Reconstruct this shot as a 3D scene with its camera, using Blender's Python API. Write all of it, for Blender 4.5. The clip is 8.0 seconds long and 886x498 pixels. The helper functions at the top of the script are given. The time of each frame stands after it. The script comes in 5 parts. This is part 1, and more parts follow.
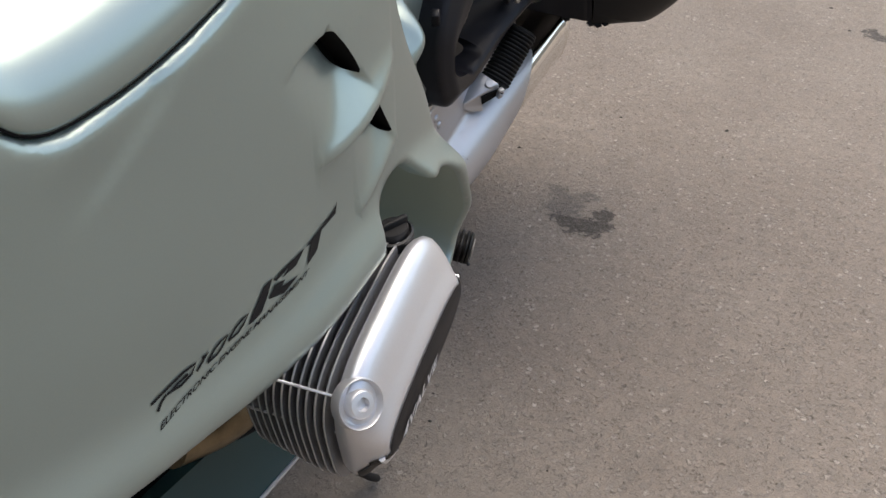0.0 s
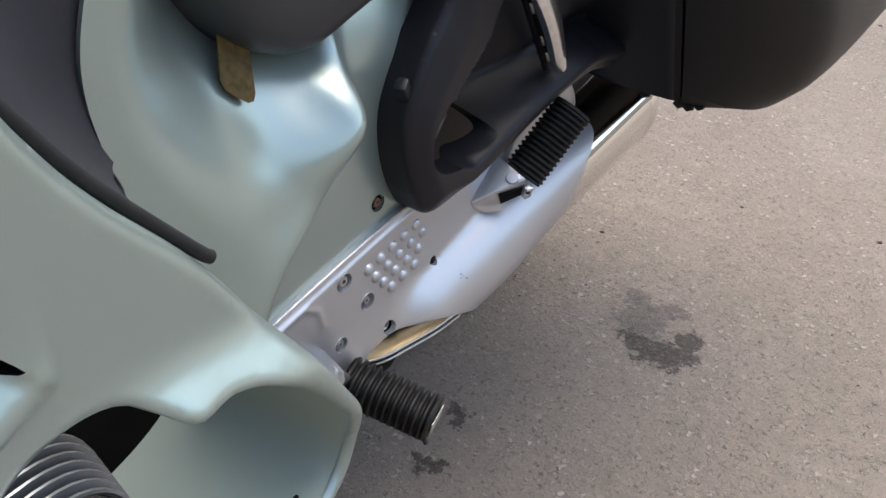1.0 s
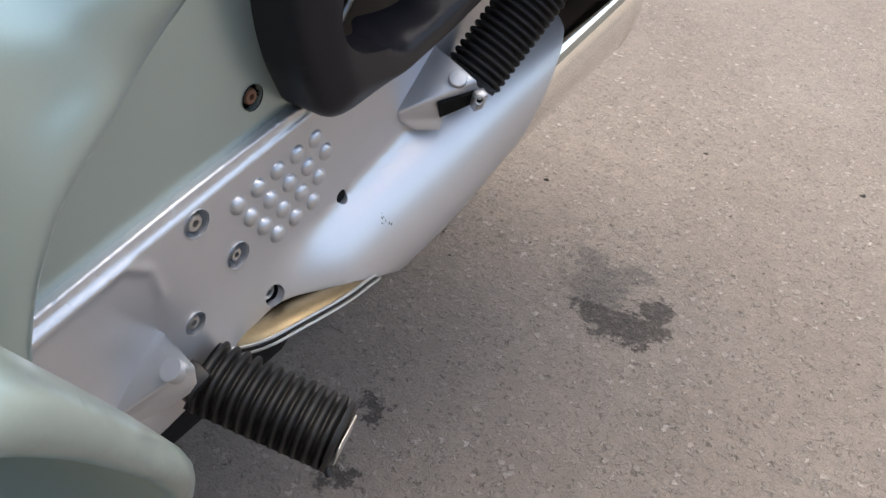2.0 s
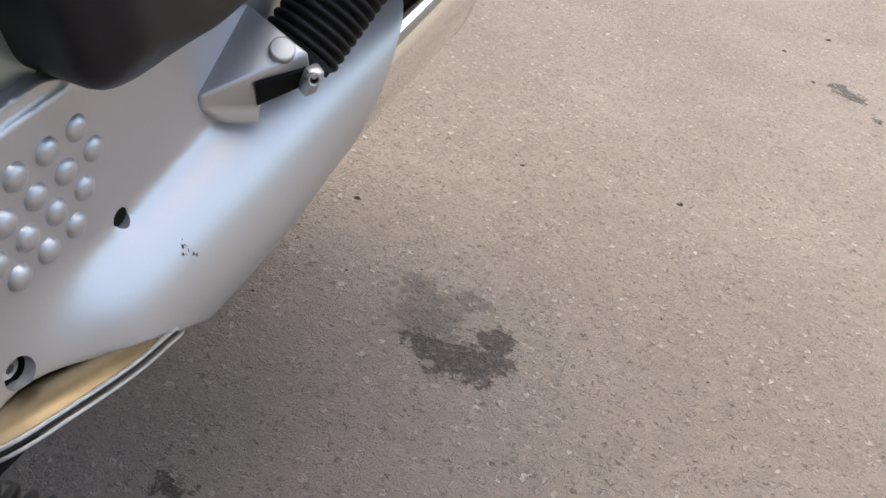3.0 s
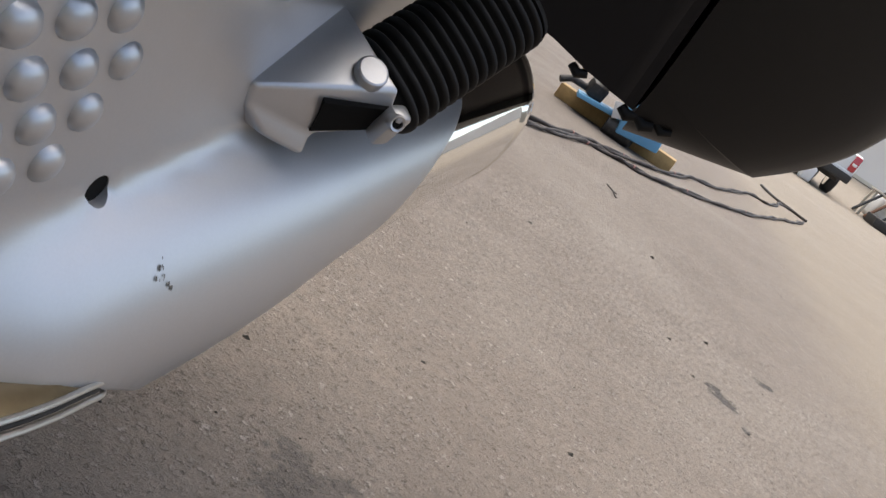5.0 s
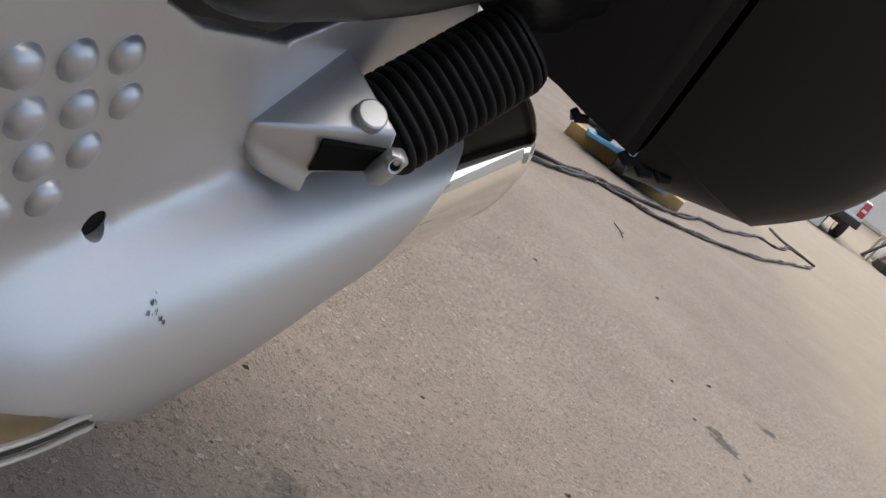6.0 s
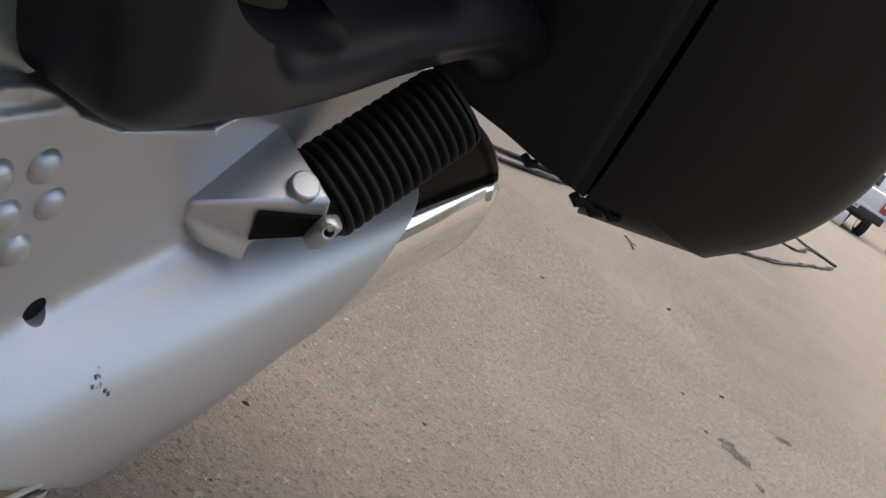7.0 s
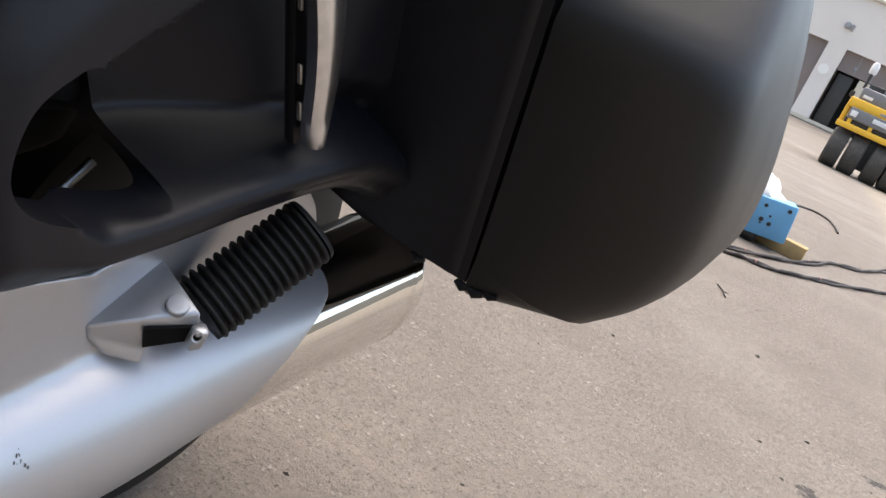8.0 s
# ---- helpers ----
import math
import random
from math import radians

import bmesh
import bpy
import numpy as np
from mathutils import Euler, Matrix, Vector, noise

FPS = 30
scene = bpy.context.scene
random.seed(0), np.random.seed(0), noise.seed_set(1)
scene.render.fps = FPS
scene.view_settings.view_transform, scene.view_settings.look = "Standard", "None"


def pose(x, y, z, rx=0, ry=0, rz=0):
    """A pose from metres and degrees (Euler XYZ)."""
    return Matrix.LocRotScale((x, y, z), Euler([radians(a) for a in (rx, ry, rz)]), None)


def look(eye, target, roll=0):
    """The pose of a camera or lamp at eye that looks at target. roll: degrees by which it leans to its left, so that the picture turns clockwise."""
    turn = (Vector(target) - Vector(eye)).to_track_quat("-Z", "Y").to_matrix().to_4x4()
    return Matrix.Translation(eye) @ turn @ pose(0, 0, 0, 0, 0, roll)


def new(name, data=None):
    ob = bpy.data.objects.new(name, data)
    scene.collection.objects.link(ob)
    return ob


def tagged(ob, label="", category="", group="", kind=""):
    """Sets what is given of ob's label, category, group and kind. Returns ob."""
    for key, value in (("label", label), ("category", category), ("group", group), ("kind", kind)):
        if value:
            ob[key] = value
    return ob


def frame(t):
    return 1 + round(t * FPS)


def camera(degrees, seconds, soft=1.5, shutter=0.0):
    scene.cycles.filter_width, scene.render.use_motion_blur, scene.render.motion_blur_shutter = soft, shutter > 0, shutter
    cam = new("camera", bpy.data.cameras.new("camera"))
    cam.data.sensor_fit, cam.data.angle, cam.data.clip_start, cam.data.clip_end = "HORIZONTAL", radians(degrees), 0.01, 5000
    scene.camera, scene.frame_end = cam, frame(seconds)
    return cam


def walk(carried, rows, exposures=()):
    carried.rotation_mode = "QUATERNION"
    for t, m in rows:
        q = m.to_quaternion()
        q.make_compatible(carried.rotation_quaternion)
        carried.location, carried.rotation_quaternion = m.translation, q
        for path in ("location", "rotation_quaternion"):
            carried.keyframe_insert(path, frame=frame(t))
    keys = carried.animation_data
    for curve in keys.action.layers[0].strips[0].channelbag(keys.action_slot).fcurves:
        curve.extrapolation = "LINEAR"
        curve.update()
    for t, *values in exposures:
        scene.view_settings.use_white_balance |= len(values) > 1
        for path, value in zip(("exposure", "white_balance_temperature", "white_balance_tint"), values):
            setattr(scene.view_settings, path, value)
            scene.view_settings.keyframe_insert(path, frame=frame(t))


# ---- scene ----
from mathutils.bvhtree import BVHTree

cam = camera(53.2, 8.0)
PATH = [
    (0, (0.466, -1.066, 1.113), (-0.164, 0.383, -0.113), 1.2),
    (0.3, (0.519, -0.932, 1.091), (-0.386, 0.332, -0.168), 0.5),
    (0.5, (0.531, -0.833, 1.073), (-0.401, 0.389, -0.207), 2.8),
    (0.6, (0.526, -0.785, 1.059), (-0.41, 0.435, -0.22), 2.3),
    (1, (0.453, -0.617, 1.004), (-0.471, 0.68, -0.206), 1.6),
    (1.2, (0.428, -0.552, 0.955), (-0.519, 0.737, -0.246), -0.6),
    (2.3, (0.285, -0.407, 0.773), (-0.321, 1.005, -0.507), 10.2),
    (2.5, (0.27, -0.387, 0.766), (-0.232, 1.083, -0.493), 10.3),
    (3, (0.225, -0.317, 0.681), (-0.08, 1.298, -0.458), 14.1),
    (3.5, (0.167, -0.273, 0.589), (-0.032, 1.48, -0.354), 21.4),
    (4, (0.136, -0.257, 0.548), (0.004, 1.563, -0.269), 27.9),
    (4.3, (0.138, -0.258, 0.534), (0.003, 1.582, -0.239), 29.8),
    (4.5, (0.138, -0.249, 0.533), (0.022, 1.611, -0.193), 32.5),
    (4.7, (0.132, -0.251, 0.536), (-0.015, 1.63, -0.129), 33.4),
    (6, (0.135, -0.253, 0.548), (-0.116, 1.652, -0.006), 35.5),
    (6.5, (0.137, -0.259, 0.561), (-0.139, 1.64, -0.003), 34.7),
    (7, (0.159, -0.262, 0.592), (-0.151, 1.635, 0.039), 32.5),
    (7.2, (0.186, -0.266, 0.608), (-0.15, 1.627, 0.055), 31.5),
    (7.5, (0.229, -0.286, 0.633), (-0.2, 1.587, 0.08), 28.9),
    (7.6, (0.242, -0.289, 0.644), (-0.221, 1.575, 0.084), 27.8),
    (8, (0.319, -0.318, 0.723), (-0.308, 1.494, 0.155), 24.8),
]
walk(cam, [(t, look(eye, target, roll)) for t, eye, target, roll in PATH], [(0.0, 1.40, 7650, 10), (0.5, 1.74, 7550, 10), (1.0, 1.86, 7400, 10), (2.5, 1.94, 7650, 10), (3.5, 1.72, 7750, 10), (4.0, 1.52, 7800, 10), (4.5, 1.44, 7800, 10), (6.5, 1.28, 7850, 10), (7.0, 1.26, 7800, 10), (7.5, 1.46, 7750, 10), (8.0, 1.78, 7700, 10)])

# ---------------------------------------------------------------- world, light
world = bpy.data.worlds.new("world")
scene.world = world
world.use_nodes = True
wn = world.node_tree
sky = wn.nodes.new("ShaderNodeTexSky")
sky.sky_type = "NISHITA"
sky.sun_disc = False
sky.sun_elevation = radians(63)
sky.sun_rotation = radians(18)
sky.air_density, sky.dust_density, sky.ozone_density = 1.0, 1.3, 1.0
wn.links.new(sky.outputs[0], wn.nodes["Background"].inputs[0])
wn.nodes["Background"].inputs[1].default_value = 0.125

sun = new("sun", bpy.data.lights.new("sun", "SUN"))
sun.data.energy = 1.6
sun.data.angle = radians(82)
sun.data.color = (1.0, 0.985, 0.965)
sun.matrix_world = look((-2.8, 3.2, 10), (0, 0, 0))


# ---------------------------------------------------------------- materials
def material(name, color, rough=0.5, metal=0.0, coat=0.0, coat_rough=0.1, grain=0.06, grain_scale=300.0,
             blotch=0.08, blotch_scale=9.0, bump=0.0, bump_scale=400.0, dust=0.0, spec=0.5):
    """A painted, moulded or cast surface with grain at two scales."""
    m = bpy.data.materials.new(name)
    m.use_nodes = True
    nt = m.node_tree
    b = nt.nodes["Principled BSDF"]
    b.inputs["Metallic"].default_value = metal
    b.inputs["Coat Weight"].default_value = coat
    b.inputs["Coat Roughness"].default_value = coat_rough
    b.inputs["Specular IOR Level"].default_value = spec
    tc = nt.nodes.new("ShaderNodeTexCoord")
    fine = nt.nodes.new("ShaderNodeTexNoise")
    fine.inputs["Scale"].default_value = grain_scale
    fine.inputs["Detail"].default_value = 3
    wide = nt.nodes.new("ShaderNodeTexNoise")
    wide.inputs["Scale"].default_value = blotch_scale
    wide.inputs["Detail"].default_value = 5
    for n in (fine, wide):
        nt.links.new(tc.outputs["Object"], n.inputs["Vector"])
    mix = nt.nodes.new("ShaderNodeMix")
    mix.data_type = "RGBA"
    mix.blend_type = "MULTIPLY"
    mix.inputs[0].default_value = 1.0
    mix.inputs[6].default_value = (*color, 1)
    add = nt.nodes.new("ShaderNodeMath")
    add.operation = "MULTIPLY_ADD"
    add.inputs[1].default_value = grain * 2
    nt.links.new(fine.outputs["Fac"], add.inputs[0])
    add2 = nt.nodes.new("ShaderNodeMath")
    add2.operation = "MULTIPLY_ADD"
    add2.inputs[1].default_value = blotch * 2
    add2.inputs[2].default_value = 1.0 - grain - blotch
    nt.links.new(wide.outputs["Fac"], add2.inputs[0])
    nt.links.new(add2.outputs[0], add.inputs[2])
    comb = nt.nodes.new("ShaderNodeCombineColor")
    for i in range(3):
        nt.links.new(add.outputs[0], comb.inputs[i])
    nt.links.new(comb.outputs[0], mix.inputs[7])
    out = mix.outputs[2]
    if dust:
        dn = nt.nodes.new("ShaderNodeTexNoise")
        dn.inputs["Scale"].default_value = 45
        dn.inputs["Detail"].default_value = 8
        nt.links.new(tc.outputs["Object"], dn.inputs["Vector"])
        ramp = nt.nodes.new("ShaderNodeMapRange")
        ramp.inputs[1].default_value, ramp.inputs[2].default_value = 0.5, 0.75
        ramp.inputs[4].default_value = dust
        nt.links.new(dn.outputs["Fac"], ramp.inputs[0])
        dm = nt.nodes.new("ShaderNodeMix")
        dm.data_type = "RGBA"
        dm.inputs[7].default_value = (0.36, 0.32, 0.27, 1)
        nt.links.new(ramp.outputs[0], dm.inputs[0])
        nt.links.new(out, dm.inputs[6])
        out = dm.outputs[2]
    nt.links.new(out, b.inputs["Base Color"])
    rr = nt.nodes.new("ShaderNodeMapRange")
    rr.inputs[3].default_value, rr.inputs[4].default_value = max(0.02, rough - 0.06), rough + 0.06
    nt.links.new(wide.outputs["Fac"], rr.inputs[0])
    nt.links.new(rr.outputs[0], b.inputs["Roughness"])
    if bump:
        bn = nt.nodes.new("ShaderNodeTexNoise")
        bn.inputs["Scale"].default_value = bump_scale
        nt.links.new(tc.outputs["Object"], bn.inputs["Vector"])
        bp = nt.nodes.new("ShaderNodeBump")
        bp.inputs["Strength"].default_value = bump
        bp.inputs["Distance"].default_value = 0.001
        nt.links.new(bn.outputs["Fac"], bp.inputs["Height"])
        nt.links.new(bp.outputs[0], b.inputs["Normal"])
    return m


# matt copy of the sage; the duct's less blue light is in its colour
SAGE_DUCT = material("duct_sage_paint", (0.31, 0.36, 0.31), 0.6, 0.1, grain=0.03, grain_scale=900, blotch=0.03)
SAGE = material("sage_metallic_paint", (0.322, 0.392, 0.366), 0.31, 0.64, coat=0.35, coat_rough=0.12, grain=0.03, grain_scale=900, blotch=0.03)
SILVER = material("satin_silver_paint", (0.50, 0.505, 0.52), 0.38, 0.72, coat=0.15, coat_rough=0.2, grain=0.04, grain_scale=900, blotch=0.04, dust=0.05)
COVER = material("valve_cover_silver", (0.66, 0.655, 0.665), 0.34, 0.7, coat=0.15, grain=0.04, grain_scale=700, blotch=0.04)
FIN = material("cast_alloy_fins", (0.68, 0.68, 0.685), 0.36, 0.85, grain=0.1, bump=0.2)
# fin sides coloured darker for the shade between fins; edges keep the bright alloy
FIN_FACE = material("shaded_fin_alloy", (0.27, 0.27, 0.28), 0.48, 0.6, grain=0.15, bump=0.3)
# near black that takes the place of shade in gaps, holes and inner masses
CAVITY = material("near_black_shade", (0.008, 0.008, 0.008), 0.8, spec=0.1)
BLACK = material("black_moulded_plastic", (0.0085, 0.008, 0.0085), 0.47, grain=0.15, blotch=0.2, bump=0.12, bump_scale=1600, spec=0.42)
SEAT = material("black_vinyl", (0.022, 0.022, 0.026), 0.5, grain=0.1, bump=0.3, bump_scale=900)
PAD = material("dark_grey_soft_plastic", (0.022, 0.021, 0.027), 0.5, spec=0.22, grain=0.1, bump=0.2, bump_scale=900)
# near black: the shade deep between the fins is in this colour
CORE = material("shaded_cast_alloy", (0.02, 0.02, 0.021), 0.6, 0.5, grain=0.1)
RUBBER = material("worn_black_rubber", (0.011, 0.0108, 0.0105), 0.42, grain=0.2, blotch=0.25, blotch_scale=60, dust=0.05, spec=0.22)
RUBBER_CLEAN = material("black_rubber", (0.0100, 0.0100, 0.0105), 0.58, grain=0.15, blotch=0.2, blotch_scale=60, dust=0.02, spec=0.28)
CHROME = material("polished_chrome", (0.78, 0.77, 0.75), 0.06, 1.0, grain=0.02, blotch=0.05, blotch_scale=30)
STEEL = material("zinc_steel", (0.50, 0.49, 0.47), 0.38, 0.9, grain=0.1, blotch=0.2, blotch_scale=120, dust=0.15)
RUST = material("rusty_screw", (0.20, 0.10, 0.06), 0.7, 0.3, grain=0.2, blotch=0.3, blotch_scale=200)
GOLD = material("heat_tinted_steel", (0.20, 0.155, 0.095), 0.42, 0.9, grain=0.15, blotch=0.65, blotch_scale=28)
DECAL = material("dark_decal", (0.010, 0.010, 0.011), 0.6, grain=0.05, spec=0.2)
# the belly pan's shade is put into this dark teal colour
TEAL = material("shaded_teal_paint", (0.016, 0.052, 0.056), 0.5, 0.0, coat=0.05, grain=0.03, spec=0.3)
STRIPE = material("black_stripe_paint", (0.014, 0.013, 0.014), 0.5, grain=0.1, spec=0.25)
LETTER = material("pale_grey_letters", (0.62, 0.61, 0.60), 0.45, 0.1)
TAG = material("grubby_gold_sticker", (0.100, 0.066, 0.022), 0.55, 0.0, grain=0.7, grain_scale=170, blotch=0.75, blotch_scale=75, spec=0.2)
FRAME = material("smooth_black_plastic", (0.0080, 0.0083, 0.0115), 0.40, grain=0.1, blotch=0.2, bump=0.08, bump_scale=1600, spec=0.28)
PALE = material("pale_upper_fairing", (0.34, 0.335, 0.315), 0.7, 0.0, spec=0.12, grain=0.02, blotch=0.03)
SCUFF = material("scuff_mark", (0.10, 0.095, 0.09), 0.8)
BRIGHT = material("brushed_latch_metal", (0.74, 0.745, 0.76), 0.24, 1.0, grain=0.08, blotch=0.30, blotch_scale=90, dust=0.05)


# ---------------------------------------------------------------- mesh helpers
def under(ob, parent):
    if parent is not None:
        ob.parent = parent
        if parent.data is None:
            ob.matrix_parent_inverse = parent.matrix_basis.inverted()


def part(name, bm, mat, parent=None, label="", smooth=True, angle=40):
    """Links a bmesh as one mesh object under a thing or a part."""
    me = bpy.data.meshes.new(name)
    bmesh.ops.recalc_face_normals(bm, faces=bm.faces)
    for f in bm.faces:
        f.smooth = smooth
    if smooth and angle < 180:
        lim = radians(angle)
        for e in bm.edges:
            if len(e.link_faces) == 2 and e.calc_face_angle(0.0) > lim:
                e.smooth = False
    bm.to_mesh(me)
    bm.free()
    ob = new(name, me)
    for m in (mat if isinstance(mat, (list, tuple)) else [mat]):
        me.materials.append(m)
    under(ob, parent)
    if label:
        tagged(ob, label)
    return ob


def smoothstep(a, b, v):
    u = np.clip((v - a) / (b - a), 0, 1)
    return u * u * (3 - 2 * u)


def spline(pts, n=8, closed=False):
    """A Catmull-Rom curve through the points."""
    p = [np.array(q, float) for q in pts]
    out = []
    k = len(p)
    for i in range(k if closed else k - 1):
        a = p[(i - 1) % k] if closed or i > 0 else p[i]
        b, c = p[i], p[(i + 1) % k]
        d = p[(i + 2) % k] if closed or i + 2 < k else c
        for j in range(n):
            t = j / n
            out.append(0.5 * (2 * b + (c - a) * t + (2 * a - 5 * b + 4 * c - d) * t * t + (3 * b - a - 3 * c + d) * t ** 3))
    if not closed:
        out.append(p[-1])
    return out


def resample(line, step, closed):
    pts = list(line) + ([line[0]] if closed else [])
    out = [np.array(pts[0], float)]
    left = step
    for a, b in zip(pts, pts[1:]):
        a, b = np.array(a, float), np.array(b, float)
        d = np.linalg.norm(b - a)
        pos = 0.0
        while d - pos >= left:
            pos += left
            out.append(a + (b - a) * pos / d)
            left = step
        left -= d - pos
    if closed and np.linalg.norm(out[-1] - out[0]) < step * 0.4:
        out.pop()
    return out


def to_line(px, py, line, closed=True):
    """The distance from points to a polyline."""
    a = np.array(line)
    b = np.roll(a, -1, axis=0) if closed else a[1:]
    a = a if closed else a[:-1]
    best = np.full(np.shape(px), 1e9)
    for (ax, ay), (bx, by) in zip(a, b):
        dx, dy = bx - ax, by - ay
        u = np.clip(((px - ax) * dx + (py - ay) * dy) / (dx * dx + dy * dy + 1e-12), 0, 1)
        best = np.minimum(best, np.hypot(px - ax - u * dx, py - ay - u * dy))
    return best


def inside(px, py, line):
    a = np.array(line)
    b = np.roll(a, -1, axis=0)
    c = np.zeros(np.shape(px), bool)
    for (ax, ay), (bx, by) in zip(a, b):
        hit = ((ay > py) != (by > py)) & (px < (bx - ax) * (py - ay) / (by - ay + 1e-15) + ax)
        c ^= hit
    return c


def sheet(outline, shape, holes=(), grid=0.008, edge=0.006, rim=0.006, thick=0.004, dense=(), lines=()):
    """A shell over a flat outline: shape(u, v) gives the x, y, z arrays. rim: the radius by which its border rolls inwards."""
    from mathutils.geometry import delaunay_2d_cdt
    border = resample(outline, edge, True)
    rings = [border] + [resample(h, edge * 0.6, True) for h in holes]
    pts, cons = [], []
    for r in rings:
        s = len(pts)
        pts += [tuple(p) for p in r]
        cons += [(s + i, s + (i + 1) % len(r)) for i in range(len(r))]
    arr = np.array(border)
    lo, hi = arr.min(0), arr.max(0)
    gu, gv = np.meshgrid(np.arange(lo[0], hi[0], grid), np.arange(lo[1], hi[1], grid * 0.87))
    gu[1::2] += grid / 2
    cand = [np.c_[gu.ravel(), gv.ravel()]]
    for (cu, cv, ru, rv, st) in dense:
        au, av = np.meshgrid(np.arange(cu - ru, cu + ru, st), np.arange(cv - rv, cv + rv, st))
        cand.append(np.c_[au.ravel(), av.ravel()])
    for ln in lines:
        cand.append(np.array(resample(ln, edge * 0.7, False)))
    if rim:
        for k in (0.12, 0.35, 0.65, 1.0):
            nrm = np.roll(arr, -1, 0) - np.roll(arr, 1, 0)
            nrm = np.c_[-nrm[:, 1], nrm[:, 0]] / (np.linalg.norm(nrm, axis=1, keepdims=True) + 1e-9)
            for sgn in (1, -1):
                c = arr + sgn * nrm * rim * k
                d = to_line(c[:, 0], c[:, 1], border)
                cand.append(c[d > rim * k * 0.9])
    cand = np.concatenate(cand)
    keep = inside(cand[:, 0], cand[:, 1], border)
    dmin = to_line(cand[:, 0], cand[:, 1], border)
    keep &= dmin > (rim * 0.1 if rim else edge * 0.3)
    for h in rings[1:]:
        keep &= ~inside(cand[:, 0], cand[:, 1], h) & (to_line(cand[:, 0], cand[:, 1], h) > edge * 0.25)
    pts += [tuple(p) for p in cand[keep]]
    v2, _, faces, _, _, _ = delaunay_2d_cdt([Vector(p) for p in pts], cons, [], 1, 1e-6)
    uv = np.array([(p.x, p.y) for p in v2])
    cen = np.array([uv[list(f)].mean(0) for f in faces])
    ok = np.ones(len(faces), bool)
    for h in rings[1:]:
        ok &= ~inside(cen[:, 0], cen[:, 1], h)
    x, y, z = shape(uv[:, 0], uv[:, 1])
    if rim:
        d = to_line(uv[:, 0], uv[:, 1], border)
        x = x - rim * (1 - np.sqrt(np.maximum(0, 1 - np.clip(1 - d / rim, 0, 1) ** 2)))
    bm = bmesh.new()
    vs = [bm.verts.new((x[i], y[i], z[i])) for i in range(len(uv))]
    for f, k in zip(faces, ok):
        if k:
            bm.faces.new([vs[i] for i in f])
    bmesh.ops.delete(bm, geom=[v for v in bm.verts if not v.link_faces], context="VERTS")
    if thick:
        edges = [e for e in bm.edges if len(e.link_faces) == 1]
        for e in edges:
            e.smooth = rim > 0.003
        ret = bmesh.ops.extrude_edge_only(bm, edges=edges)
        for g in ret["geom"]:
            if isinstance(g, bmesh.types.BMVert):
                g.co.x -= thick
    return bm


def flat(fn):
    """shape() for a sheet in the upright plane of the motorcycle's side."""
    return lambda u, v: (fn(u, v), u, v)


def loft(rings, closed=True, caps=True):
    """Skins rings of equal length."""
    bm = bmesh.new()
    rows = [[bm.verts.new(tuple(p)) for p in r] for r in rings]
    n = len(rings[0])
    for a, b in zip(rows, rows[1:]):
        for i in range(n if closed else n - 1):
            j = (i + 1) % n
            bm.faces.new((a[i], a[j], b[j], b[i]))
    if caps and closed:
        bm.faces.new(rows[0])
        bm.faces.new(rows[-1])
    return bm


def tube(path, radius, n=10, caps=True):
    """A round bar along a path of points; radius may be a list."""
    path = [Vector(p) for p in path]
    rings = []
    side = None
    for i, p in enumerate(path):
        d = (path[min(i + 1, len(path) - 1)] - path[max(i - 1, 0)]).normalized()
        if side is None:
            side = d.orthogonal().normalized()
        side = (side - d * side.dot(d)).normalized()
        up = d.cross(side)
        r = radius[i] if isinstance(radius, (list, tuple)) else radius
        rings.append([p + (side * math.cos(a) + up * math.sin(a)) * r for a in (2 * math.pi * k / n for k in range(n))])
    return loft(rings, True, caps)


def turned(profile, origin, axis, n=24, caps=True):
    """A turned body: profile of (along, radius) about an axis."""
    d = Vector(axis).normalized()
    s = d.orthogonal().normalized()
    u = d.cross(s)
    o = Vector(origin)
    return loft([[o + d * a + (s * math.cos(t) + u * math.sin(t)) * r for t in (2 * math.pi * k / n for k in range(n))]
                 for a, r in profile], True, caps)


def block(size, m, bevel=0.0, seg=2):
    bm = bmesh.new()
    bmesh.ops.create_cube(bm, size=1, matrix=m @ Matrix.Diagonal((*size, 1)))
    if bevel:
        bmesh.ops.bevel(bm, geom=list(bm.edges), offset=bevel, segments=seg, affect="EDGES", profile=0.5)
    return bm


def join(*bms):
    out = bmesh.new()
    for b in bms:
        me = bpy.data.meshes.new("tmp")
        b.to_mesh(me)
        b.free()
        out.from_mesh(me)
        bpy.data.meshes.remove(me)
    return out


def thing(name, label, category, at=(0, 0, 0), group="", kind=""):
    ob = new(name)
    ob.location = at
    ob.empty_display_size = 0.05
    return tagged(ob, label, category, group, kind)


def lettering(body, size, m, mat, parent, name="lettering", shear=0.0, extrude=0.0003, stretch=1.0, label="", bold=0.0):
    cu = bpy.data.curves.new(name, "FONT")
    cu.body, cu.size, cu.shear, cu.extrude, cu.offset = body, size, shear, extrude, bold
    tmp = bpy.data.objects.new(name, cu)
    me = bpy.data.meshes.new_from_object(tmp)
    bpy.data.objects.remove(tmp)
    me.transform(m @ Matrix.Diagonal((stretch, 1, 1, 1)))
    ob = new(name, me)
    me.materials.clear()
    me.materials.append(mat)
    under(ob, parent)
    if label:
        tagged(ob, label)
    return ob


